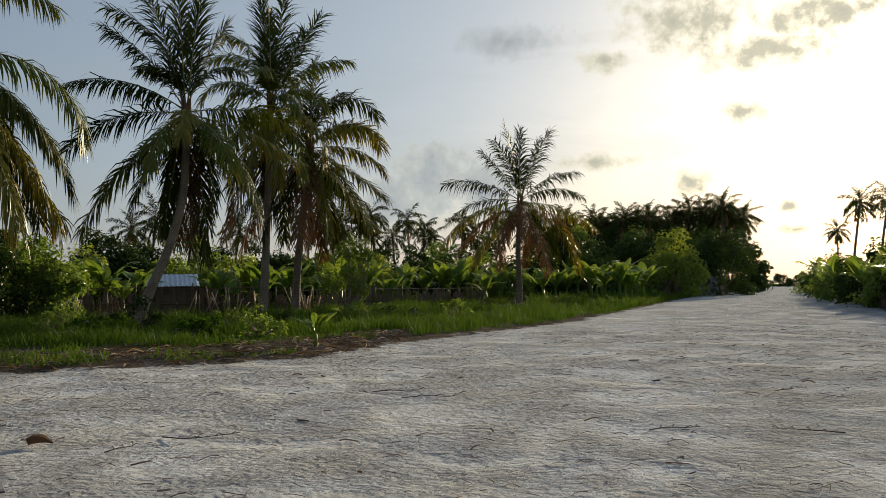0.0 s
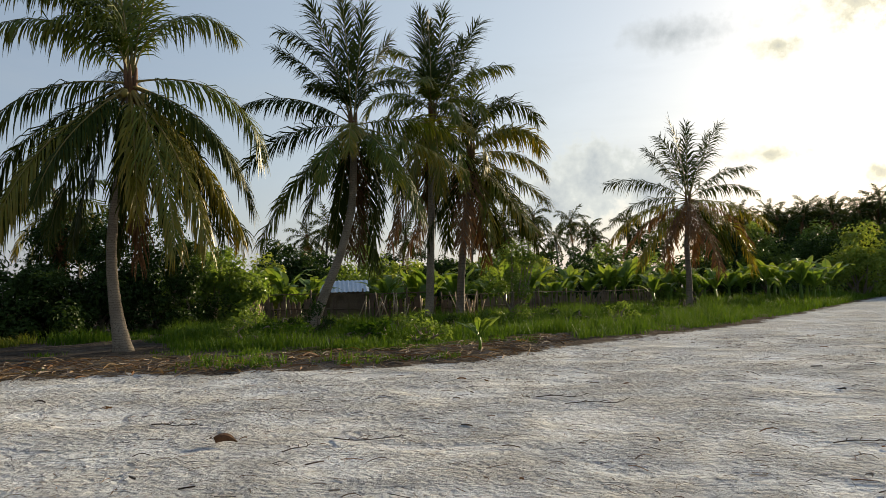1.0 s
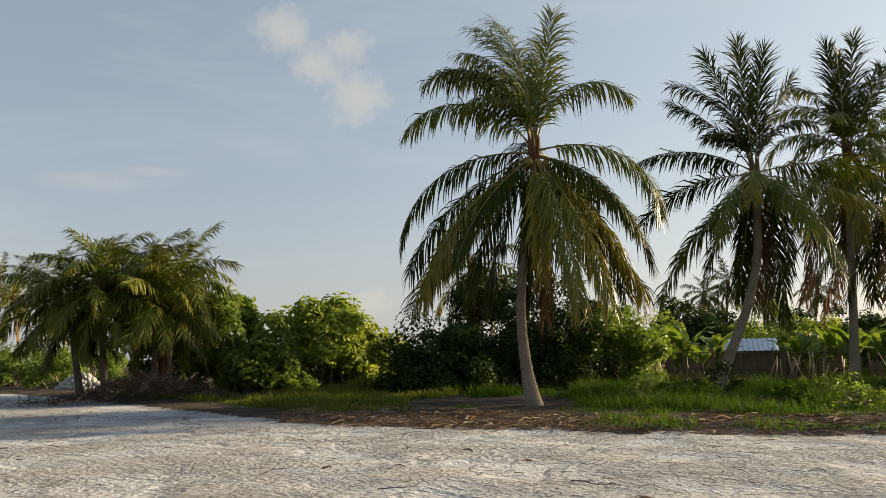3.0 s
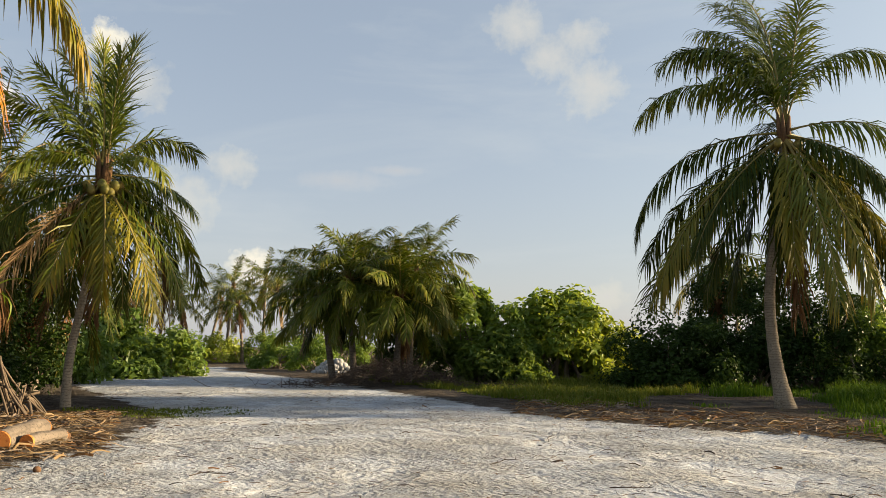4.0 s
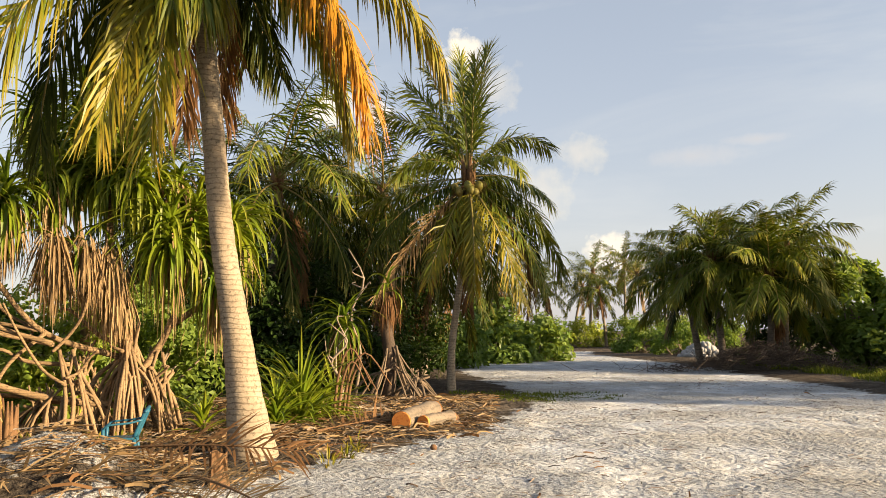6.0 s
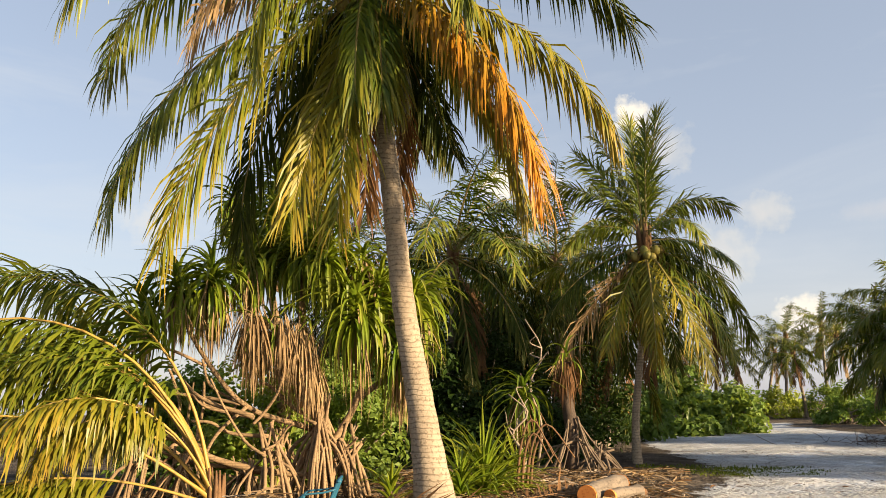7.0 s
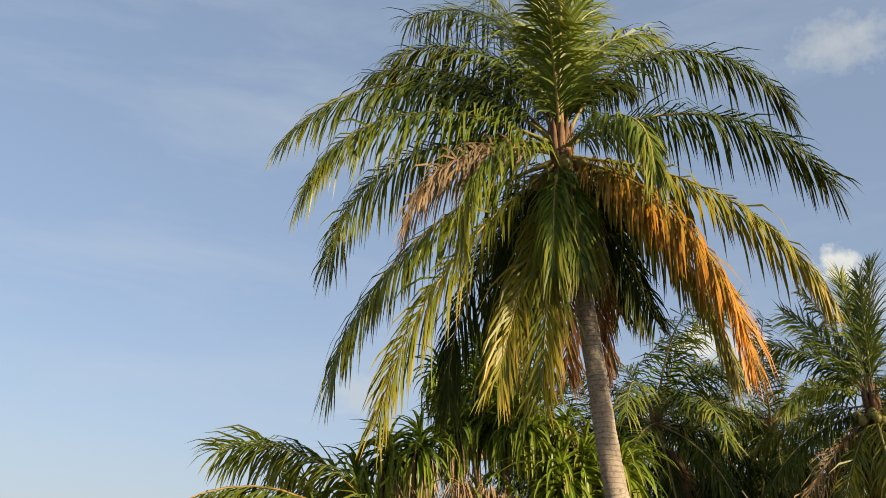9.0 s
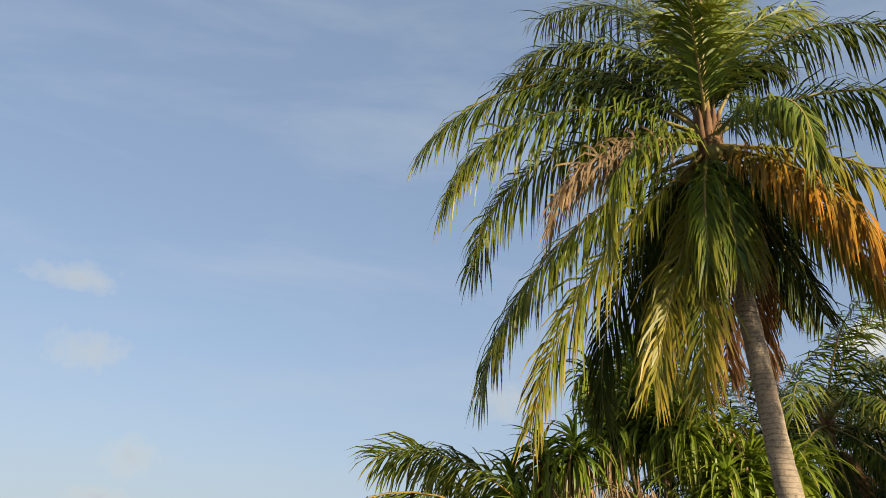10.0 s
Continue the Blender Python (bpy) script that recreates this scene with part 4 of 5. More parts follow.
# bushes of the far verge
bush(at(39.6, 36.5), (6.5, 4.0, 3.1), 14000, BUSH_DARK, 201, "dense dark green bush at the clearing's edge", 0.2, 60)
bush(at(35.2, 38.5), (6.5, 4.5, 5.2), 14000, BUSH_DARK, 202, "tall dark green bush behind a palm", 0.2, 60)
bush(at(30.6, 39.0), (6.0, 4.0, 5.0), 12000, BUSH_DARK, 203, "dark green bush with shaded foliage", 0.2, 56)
bush(at(27.0, 40.5), (5.0, 4.0, 3.6), 8000, BUSH_MID, 204, "bright green leafy bush beside the fence", 0.24, 34)
bush(at(53.0, 40.0), (4.6, 4.0, 5.3), 7000, BUSH_MID, 205, "tall leafy green bush", 0.36, 30)
bush(at(47.4, 41.0), (5.6, 4.6, 5.0), 7000, BUSH_BRIGHT, 206, "rounded bush with sunlit yellow-green leaves", 0.40, 32)
bush(at(44.4, 42.0), (4.0, 4.0, 3.2), 4000, BUSH_BRIGHT, 207, "low bush with yellow-green leaves", 0.38, 24)
bush(at(50.2, 39.0), (3.4, 2.6, 2.6), 3500, BUSH_MID, 208, "low leafy bush in dry grass", 0.24, 26)
bush(at(57.5, 43.0), (5.0, 4.0, 3.0), 4500, BUSH_DARK, 209, "bush under the palm group with leaves coloured dark for shade", 0.22, 30)
bush(at(66.6, 62.0), (5.5, 4.0, 2.2), 3500, BUSH_MID, 210, "low green bush beside the track", 0.26, 26)
bush(at(63.8, 56.0), (5.0, 4.0, 2.0), 3000, BUSH_MID, 211, "low green bush beside the track", 0.26, 24)
for i, (az, d) in enumerate([(64.5, 80), (67.5, 86), (70.5, 84), (73.0, 80), (75.5, 74), (61.5, 76), (78.0, 70)]):
    bush(at(az, d), (8.0, 4.0, 2.6), 2600, BUSH_MID if i % 2 else BUSH_BRIGHT, 220 + i, "low scrub below distant palms", 0.34, 24, name="shrub", category="shrub", group="far scrub")
bush(at(76.8, 46.0), (6.5, 4.5, 3.2), 5500, BUSH_MID, 231, "round-leaved green shrub at the sand's edge", 0.33, 34, slim=0.75)
bush(at(73.9, 47.5), (4.5, 3.6, 2.5), 3400, BUSH_MID, 232, "round-leaved green shrub at the sand's edge", 0.33, 26, slim=0.75)
bush(at(80.0, 40.0), (5.5, 4.0, 2.4), 3600, BUSH_MID, 233, "green undergrowth behind the palm", 0.32, 26, slim=0.7)
# undergrowth of the grove: the shade there is put into the dark leaf colour
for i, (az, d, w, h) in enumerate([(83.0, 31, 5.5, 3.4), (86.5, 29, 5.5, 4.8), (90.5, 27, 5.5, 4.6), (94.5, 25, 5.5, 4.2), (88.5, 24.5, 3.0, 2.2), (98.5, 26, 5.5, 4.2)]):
    bush(at(az, d), (w, 4.0, h), 6000, BUSH_DARK, 240 + i, "undergrowth of the palm grove with leaves coloured dark for shade", 0.20, 38, group="undergrowth")
for i, (az, d, w, h) in enumerate([(99.5, 18.5, 4.0, 2.6), (104.5, 18.0, 4.0, 2.6), (109.5, 18.5, 3.6, 2.2)]):
    bush(at(az, d), (w, 2.6, h), 5000, (BUSH_MID, BUSH_BRIGHT, BUSH_MID)[i], 250 + i, "glossy green shrub behind the screw pine", 0.19, 34, group="shrubs behind the screw pine")
# behind the fence
for i, (az, d, h) in enumerate([(28.5, 52, 4.2), (25.0, 54, 4.4), (21.8, 56, 3.8), (18.2, 58, 3.4), (14.6, 57, 3.6), (11.2, 58, 3.8), (7.8, 58, 4.4), (4.6, 66, 3.6), (1.0, 70, 4.0), (-2.6, 72, 4.0), (-6.6, 76, 4.0), (-10.4, 78, 4.4)]):
    bush(at(az, d), (6.5, 4.0, h), 4200, (BUSH_MID, BUSH_BRIGHT, BUSH_DARK)[i % 3], 260 + i, "leafy tree behind the brushwood fence", 0.28, 32, name="shrub", category="shrub", group="shrubs behind the fence")
for i in range(13):
    az = 29 - 2.9 * i
    bush(at(az, 74 + 4 * (i % 3)), (7.5, 5.0, 4.8 + 0.9 * (i % 3)), 3400, (BUSH_DARK, BUSH_MID, BUSH_DARK)[i % 3], 960 + i, "dense green tree beyond the banana plants", 0.36, 30, name="tree", category="tree",
         group="trees beyond the banana plants")
rw = np.random.RandomState(88)
for i in range(22):
    az = rw.uniform(-6, 26)
    e = 19.5 + 4 + max(0, 12 - az) * 0.9
    bush(at(az, e + rw.uniform(0, 12)), (1.6, 1.3, rw.uniform(0.5, 1.1)), 420, (BUSH_MID, BUSH_DARK, GRASS)[i % 3], 900 + i, "leafy weed growing in the long grass", 0.16, 10,
         name="weed", category="weed", group="weeds in the verge", slim=0.4)
bush(at(6.6, 40.5), (3.0, 2.6, 4.2), 3000, BUSH_MID, 275, "slender leafy shrub in long grass", 0.16, 26)
bush(at(-15.6, 82.0), (6.5, 5.5, 6.0), 6500, BUSH_BRIGHT, 276, "rounded tree with sunlit yellow-green leaves", 0.34, 46, name="tree", category="tree")
bush(at(-18.6, 90.0), (8.0, 7.0, 7.0), 7500, BUSH_DARK, 277, "rounded dark green tree by the track", 0.34, 50, name="tree", category="tree")
bush(at(-13.6, 92.0), (8.0, 6.0, 6.5), 6000, BUSH_DARK, 278, "dark green tree behind banana plants", 0.34, 44, name="tree", category="tree")
# the wood's dense lower storey
for i in range(7):
    bush(at(-7.5 - 2.0 * i, 112 + 3 * (i % 3)), (9, 7, 8.0 + 0.7 * (i % 3)), 8000, (BUSH_DARK, BUSH_MID)[i % 2], 280 + i, "dense dark undergrowth of the palm wood", 0.5, 64, name="thicket", category="thicket", group="palm wood")
for i, (az, d, h) in enumerate([(-26.5, 62, 3.4), (-28.2, 56, 3.6), (-29.8, 50, 3.6), (-25.5, 76, 3.2), (-24.9, 95, 3.0), (-31.5, 46, 3.6)]):
    bush(at(az, d), (5.0, 4.0, h), 3200, BUSH_DARK if i % 2 else BUSH_MID, 290 + i, "bush behind the dark fence", 0.28, 28, name="shrub", category="shrub", group="shrubs by the dark fence")
for i, (az, d) in enumerate([(-22.6, 190), (-23.5, 185)]):
    bush(at(az, d), (5.0, 4.0, 2.4), 900, BUSH_DARK, 296 + i, "small dark bush at the end of the track", 0.5, 16)

# banana plants
BAN = [banana(at(-3.0 - 4 * i, 57 + 3 * i), 3.0 + 0.3 * (i % 2), 300 + i) for i in range(3)]
spots = []
for az in np.arange(25, -11, -0.75):
    if 16.4 < az < 20.4:
        continue
    d = 47 + 7 * ((az * 0.755) % 1.0) + max(0, 10 - az) * 1.1
    p = at(az + rngs.normal(0, 0.3), d)
    spots.append((p.x, p.y))
for k, xy in enumerate(spots):
    spread(BAN[k % 3], [xy], rngs, 0.85, 1.35)
for k, (az, d) in enumerate([(-11.2, 58), (-12.2, 57), (-13.0, 59), (-10.3, 60), (-13.8, 62), (-12.6, 62), (-25.9, 58), (-27.4, 52), (-28.6, 47), (-29.6, 44), (-25.2, 68)]):
    p = at(az, d)
    spread(BAN[k % 3], [(p.x, p.y)], rngs, 1.1, 1.3)
# the seedling at the sand's edge
banana(at(8.9, 21.0), 1.15, 320, "small young banana seedling at the sand's edge", 7, "banana_seedling", "")


# ---- grass ----
def grass(name, spots, h, mat, seed, label, per=9, wid=0.02):
    rng = np.random.RandomState(seed)
    n = len(spots) * per
    base = np.repeat(np.asarray(spots, float), per, axis=0) + rng.normal(0, 0.13, (n, 2))
    z = ground_height(base[:, 0], base[:, 1]) - 0.02
    a = rng.uniform(0, 2 * np.pi, n)
    hh = h * rng.uniform(0.45, 1.25, n) * np.repeat(rng.uniform(0.6, 1.3, len(spots)) * np.clip(0.75 + 2.2 * lumps(np.asarray(spots)[:, 0], np.asarray(spots)[:, 1], 0.45, seed + 50), 0.3, 1.7), per)
    lean = rng.uniform(0.2, 1.05, n)
    d = np.stack([np.cos(a), np.sin(a), 0 * a], -1)
    w = np.stack([-np.sin(a), np.cos(a), 0 * a], -1) * (wid * rng.uniform(0.7, 1.3, n))[:, None]
    p0 = np.column_stack([base, z])
    p1 = p0 + d * (lean * hh * 0.3)[:, None] + np.array([0, 0, 1.0]) * (hh * 0.62)[:, None]
    p2 = p0 + d * (lean * hh)[:, None] + np.array([0, 0, 1.0]) * (hh * (1.05 - 0.3 * lean))[:, None]
    v = np.stack([p0 - w, p0 + w, p1 + w * 0.8, p1 - w * 0.8, p2], 1).reshape(-1, 3)
    f = []
    for i in range(n):
        f += [(5 * i, 5 * i + 1, 5 * i + 2, 5 * i + 3), (5 * i + 3, 5 * i + 2, 5 * i + 4)]
    me = mesh_of(name, v, f, mat, False, np.tile([0, 0, 0.5, 0.5, 1.0], n))
    return tagged(new(name, me), label, "grass", kind="stuff")


def scatter(rng, n, az, dist, keep):
    """Random places in a sector of the plan for which keep(inside distance, x, y) holds."""
    a = np.radians(rng.uniform(az[0], az[1], n))
    d = np.sqrt(rng.uniform(dist[0] ** 2, dist[1] ** 2, n))
    x, y = -np.sin(a) * d, np.cos(a) * d
    e = edge_distance(x, y)
    k = keep(e, x, y)
    return np.stack([x, y], -1)[k]


rg = np.random.RandomState(9)
verge = scatter(rg, 19000, (-17, 30), (19, 62), lambda e, x, y: (e < np.where(x > -1, -0.3, -2.6) - np.where(x > -1, 1.0, 4.0) * (lumps(x, y, 0.25, 12) + 0.3) - np.clip(-x - 6, 0, 9) * 0.5) & (e > -26))
grass("verge_grass", verge, 0.48, GRASS, 10, "long lush green grass along the verge", 11, 0.010)
verge2 = scatter(rg, 9000, (-19.5, -6), (45, 100), lambda e, x, y: (e < -0.5) & (e > -12))
grass("verge_grass", verge2, 0.6, GRASS, 13, "long green grass beside the track", 6, 0.025)
mid = scatter(rg, 3000, (25, 43), (24, 40), lambda e, x, y: (e < -6.5) & (e > -20) & (lumps(x, y, 0.3, 19) > 0.0))
grass("verge_grass", mid, 0.4, GRASS, 14, "green grass under the bushes", 8, 0.012)
dry = scatter(rg, 8000, (34, 61), (24, 42), lambda e, x, y: (np.degrees(np.arctan2(-x, y)) > 41 + 14 * lumps(x, y, 0.35, 21)) & (e < -1.5 - 2.0 * (lumps(x, y, 0.3, 15) + 0.2)) & (e > -22) & (lumps(x, y, 0.55, 29) > -0.12))
grass("dry_grass", dry, 0.32, GRASS_DRY, 15, "yellow-green dry grass strip beside the sand", 8, 0.013)
low1 = scatter(rg, 4200, (66, 81), (18, 29), lambda e, x, y: np.exp(-((x + 20.8) / 1.3) ** 2 - ((y - 6.0) / 2.0) ** 2) * (1 + 2 * lumps(x, y, 0.9, 16)) > rg.uniform(0.15, 1.0, len(x)))
grass("low_grass", low1, 0.10, GRASS_DRY, 16, "low sparse grass patch on the sand by the palm", 8, 0.014)
low2 = scatter(rg, 1800, (5, 38), (17.5, 27), lambda e, x, y: (e < -0.6) & (lumps(x, y, 0.5, 17) > 0.12))
grass("low_grass", low2, 0.18, GRASS, 17, "tufts of weed on the dark soil margin", 8, 0.015)
low3 = scatter(rg, 1500, (74, 82), (40, 48), lambda e, x, y: e < 0)
grass("low_grass", low3, 0.25, GRASS, 18, "low grass before the shrubs", 8, 0.03)


# ---- screw pines ----
def strap(L, w, rise, droop, rng, k=6, bow=1.2):
    t = np.linspace(0, 1, k + 1)
    el = np.radians(np.maximum(rise - droop * t ** bow, -93 + 4 * rng.normal()))
    pt = np.vstack([[0, 0, 0], np.cumsum(np.stack([np.cos(el[:-1]), 0 * el[:-1], np.sin(el[:-1])], -1) * L / k, axis=0)])
    nr = np.stack([-np.sin(el), 0 * el, np.cos(el)], -1)
    ww = w * 0.5 * np.interp(t, [0, 0.15, 0.6, 1], [0.8, 1, 0.8, 0.05])[:, None]
    s = np.array([0, 1.0, 0])
    v = np.stack([pt - s * ww + nr * ww * 0.55, pt, pt + s * ww + nr * ww * 0.55], 1).reshape(-1, 3)
    f = []
    for i in range(k):
        b = 3 * i
        f += [(b, b + 1, b + 4, b + 3), (b + 1, b + 2, b + 5, b + 4)]
    return v, f, np.repeat(t, 3)


def tuft_mesh(name, n, L, w, rng, mat, rise=(-30, 68), droop=(105, 165), bow=1.2, spread=0.0):
    sp = Soup()
    for i in range(n):
        k = (i + 0.5) / n
        v, f, al = strap(L * rng.uniform(0.75, 1.15), w * rng.uniform(0.8, 1.2), rise[1] + (rise[0] - rise[1]) * k + rng.normal(0, 6), rng.uniform(*droop), rng, 6, bow)
        a = i * 2.399 + rng.normal(0, 0.2)
        c, s = math.cos(a), math.sin(a)
        q = v.copy()
        q[:, 0], q[:, 1] = c * v[:, 0] - s * v[:, 1], s * v[:, 0] + c * v[:, 1]
        q[:, 2] -= 0.25 * k
        q += np.array([c, s, 0.0]) * spread * rng.rand() + np.array([0, 0, spread * rng.normal(0, 0.5)])
        sp.add(q, f, al)
    return sp.mesh(name, mat)


def screw_pine(place, view, limbs, tufts, roots, seed, label):
    """limbs: lines with radii; tufts: (right, away, up, leaf length, count, dead share); roots: (from, spread, count).
    Places are metres to the right, away from the clearing and up from the foot."""
    rng = np.random.RandomState(seed)
    ob = thing("screw_pine", (place[0], place[1], ground_at(place[0], place[1]) - 0.05), label, "screw pine", turn=radians(view))
    for line, r0, r1 in limbs:
        k = 16
        v, f = tube(bend(line, k), 0.68 * np.linspace(r0, r1, k) * (1 + 0.06 * (np.arange(k) % 2)), 9)
        part("limb", mesh_of("limb", v, f, WOOD_PALE, True), ob)
    for c, sprd, n, reach in roots:
        for i in range(n):
            a = rng.uniform(0, 2 * np.pi)
            foot = (c[0] + math.cos(a) * sprd * rng.uniform(0.4, 1.7), c[1] + math.sin(a) * sprd * rng.uniform(0.4, 1.2), reach)
            mid = (c[0] * 0.5 + foot[0] * 0.5 + rng.normal(0, 0.03), c[1] * 0.5 + foot[1] * 0.5, c[2] * 0.45 + reach * 0.55)
            st = (c[0] + rng.normal(0, 0.10), c[1] + rng.normal(0, 0.05), c[2] * rng.uniform(0.45, 1.0))
            part("prop_root", mesh_of("prop_root", *tube(bend([st, mid, foot], 7), np.linspace(0.030, 0.034, 7) * rng.uniform(0.45, 1.1), 6), ROOT_MAT, True), ob)
    for x, y, z, L, n, dead in tufts:
        m = Matrix.Translation((x, y, z)) @ Matrix.Rotation(rng.rand() * 6, 4, "Z")
        if n:
            part("leaf_head", tuft_mesh("leaf_head", int(n * 0.8), L, 0.085, rng, PANDAN, (-55, 84), (85, 160), 0.9), ob, "head of long arching strap leaves", m)
        if dead:
            part("dead_leaves", tuft_mesh("dead_leaves", int(dead * 1.8), L * 0.9, 0.03, rng, PALM_DRY, (-89, -58), (5, 40), 1.2, 0.26), ob, "hanging dry brown leaves",
                 m @ Matrix.Translation((0, 0, -0.2)))
    return ob


rt = np.random.RandomState(404)
TANGLE = []
for i in range(26):
    ax, az_ = rt.uniform(-3.4, 0.1), rt.uniform(0.5, 1.9)
    run, up = rt.uniform(-1.5, 0.7), rt.uniform(0.1, 1.3)
    dy = rt.uniform(-0.4, 0.4)
    TANGLE.append(([(ax, dy, az_), (ax + 0.4 * run + rt.normal(0, 0.1), dy + 0.1, az_ + 0.2 * up), (ax + 0.75 * run, dy, az_ + 0.55 * up + rt.normal(0, 0.1)), (ax + run, dy - 0.1, az_ + up)],
                   rt.uniform(0.035, 0.065), rt.uniform(0.02, 0.04)))
screw_pine(at(100.5, 14.6), 100.5,
           TANGLE + [([(0.0, 0, 0), (-0.15, 0.1, 1.0), (-0.35, 0.2, 2.2), (-0.5, 0.2, 3.3), (-0.5, 0.25, 4.2)], 0.13, 0.10),
            ([(-0.35, 0.2, 2.3), (-0.9, 0.1, 3.0), (-1.6, 0.0, 3.4)], 0.09, 0.08),
            ([(-0.3, 0.2, 1.3), (-1.4, 0.0, 1.7), (-2.1, 0.0, 2.5), (-2.6, -0.1, 3.4)], 0.075, 0.05),
            ([(0.1, 0.1, 0.45), (-1.6, -0.1, 0.75), (-2.7, -0.2, 1.3), (-3.6, -0.2, 2.2)], 0.085, 0.06),
            ([(-1.5, 0.0, 1.75), (-2.3, 0.2, 1.9), (-3.2, 0.2, 2.0)], 0.05, 0.035),
            ([(-1.4, -0.05, 1.7), (-1.9, -0.2, 1.2), (-2.2, -0.2, 0.5)], 0.05, 0.035),
            ([(-2.1, 0.0, 2.4), (-2.8, -0.2, 2.7), (-3.5, -0.3, 2.6)], 0.045, 0.02),
            ([(-0.1, 0.1, 0.8), (0.45, 0.2, 1.7), (0.75, 0.2, 2.8), (0.6, 0.2, 3.5)], 0.09, 0.08),
            ([(0.5, 0.2, 1.8), (1.3, 0.4, 2.4), (1.9, 0.5, 3.1)], 0.08, 0.07)],
           [(-0.3, 0.1, 4.65, 1.15, 120, 0), (-0.05, -0.3, 4.35, 1.05, 90, 0), (-0.75, 0.2, 4.5, 1.1, 90, 0), (-2.05, 0.0, 3.95, 1.1, 130, 60), (-1.4, 0.2, 4.3, 1.0, 100, 30), (-2.6, -0.1, 3.85, 1.0, 100, 30),
            (-3.2, 0.0, 3.5, 1.0, 80, 20), (0.45, -0.3, 3.35, 1.35, 140, 20), (0.9, 0.0, 3.7, 1.2, 110, 20), (1.5, 0.2, 3.6, 1.25, 130, 24), (1.25, -0.1, 2.7, 1.1, 90, 50), (0.6, 0.1, 4.35, 0.9, 40, 70),
            (-1.3, -0.2, 3.35, 1.0, 8, 120), (-0.85, -0.2, 3.3, 0.9, 4, 80), (-0.5, -0.1, 3.2, 1.1, 6, 140), (-0.35, -0.1, 2.6, 0.8, 0, 70), (0.2, 0.5, 4.1, 1.2, 80, 10), (-1.0, 0.8, 5.2, 1.2, 110, 20), (-1.5, 0.9, 4.9, 1.0, 80, 10)],
           [((-0.15, 0.05, 2.0), 0.55, 34, 0.0), ((-2.4, -0.1, 1.2), 0.6, 24, 0.0), ((-1.4, 0, 0.9), 0.5, 22, 0.0), ((-3.0, -0.2, 1.6), 0.6, 12, 0.0),
            ((0.3, 0.1, 1.4), 0.45, 16, 0.0), ((-1.0, -0.1, 1.5), 0.5, 12, 0.0)], 401,
           "screw pine with stilt roots, arching strap leaves and dead skirts")
screw_pine(at(104.0, 17.0), 104.0,
           [([(0, 0, 0), (0.1, 0.1, 2.4), (-0.2, 0, 4.4), (-0.1, 0, 6.0)], 0.14, 0.09), ([(-0.1, 0, 3.8), (-0.5, 0.1, 4.8), (-0.9, 0.1, 5.6)], 0.09, 0.07),
            ([(-0.05, 0, 4.0), (0.4, 0.1, 4.9), (0.7, 0.1, 5.6)], 0.09, 0.07)],
           [(0.0, 0.0, 6.3, 1.1, 120, 20), (-0.9, 0.1, 5.9, 1.0, 110, 20), (0.7, 0.1, 5.9, 1.0, 110, 20), (0.2, -0.3, 5.5, 1.0, 90, 20), (-0.6, -0.2, 5.2, 0.9, 80, 20)],
           [((0.05, 0.0, 1.4), 0.5, 16, 0.0)], 403, "tall screw pine with dark leaf heads behind the nearer one")
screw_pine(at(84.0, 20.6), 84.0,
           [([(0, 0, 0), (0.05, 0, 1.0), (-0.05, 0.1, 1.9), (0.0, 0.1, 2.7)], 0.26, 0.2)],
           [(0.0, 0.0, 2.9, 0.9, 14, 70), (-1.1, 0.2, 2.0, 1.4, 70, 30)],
           [((0.1, -0.1, 1.4), 0.75, 22, 0.0), ((0.7, -0.2, 0.8), 0.5, 10, 0.0)], 402, "dark screw pine with a skirt of stilt roots")
# darker wood for its limbs and roots, brown for its dead leaves
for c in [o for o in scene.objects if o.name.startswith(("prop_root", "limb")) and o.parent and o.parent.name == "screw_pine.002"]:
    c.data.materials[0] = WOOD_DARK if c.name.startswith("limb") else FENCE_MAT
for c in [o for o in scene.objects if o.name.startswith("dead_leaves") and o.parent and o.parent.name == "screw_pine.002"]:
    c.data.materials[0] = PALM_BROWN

# young screw pine clumps on the ground
for i, (az, d, L, n) in enumerate([(90.0, 15.6, 1.55, 95), (91.6, 14.8, 1.1, 60), (88.8, 16.4, 1.0, 40), (96.3, 14.2, 0.75, 34), (87.8, 17.2, 1.2, 30)]):
    p = at(az, d)
    ob = thing("young_screw_pine", (p.x, p.y, ground_at(p.x, p.y) - 0.03), "clump of bright green strap leaves on the ground", "shrub", "young screw pines")
    part("leaf_head", tuft_mesh("leaf_head", n, L, 0.075, np.random.RandomState(410 + i), PANDAN, (10, 85), (40, 110)), ob, "", Matrix.Translation((0, 0, 0.2)))
    part("stem", mesh_of("stem", *tube([(0, 0, 0), (0.02, 0, 0.15), (0, 0.02, 0.3)], [0.07, 0.06, 0.04], 7), WOOD_PALE, True), ob)

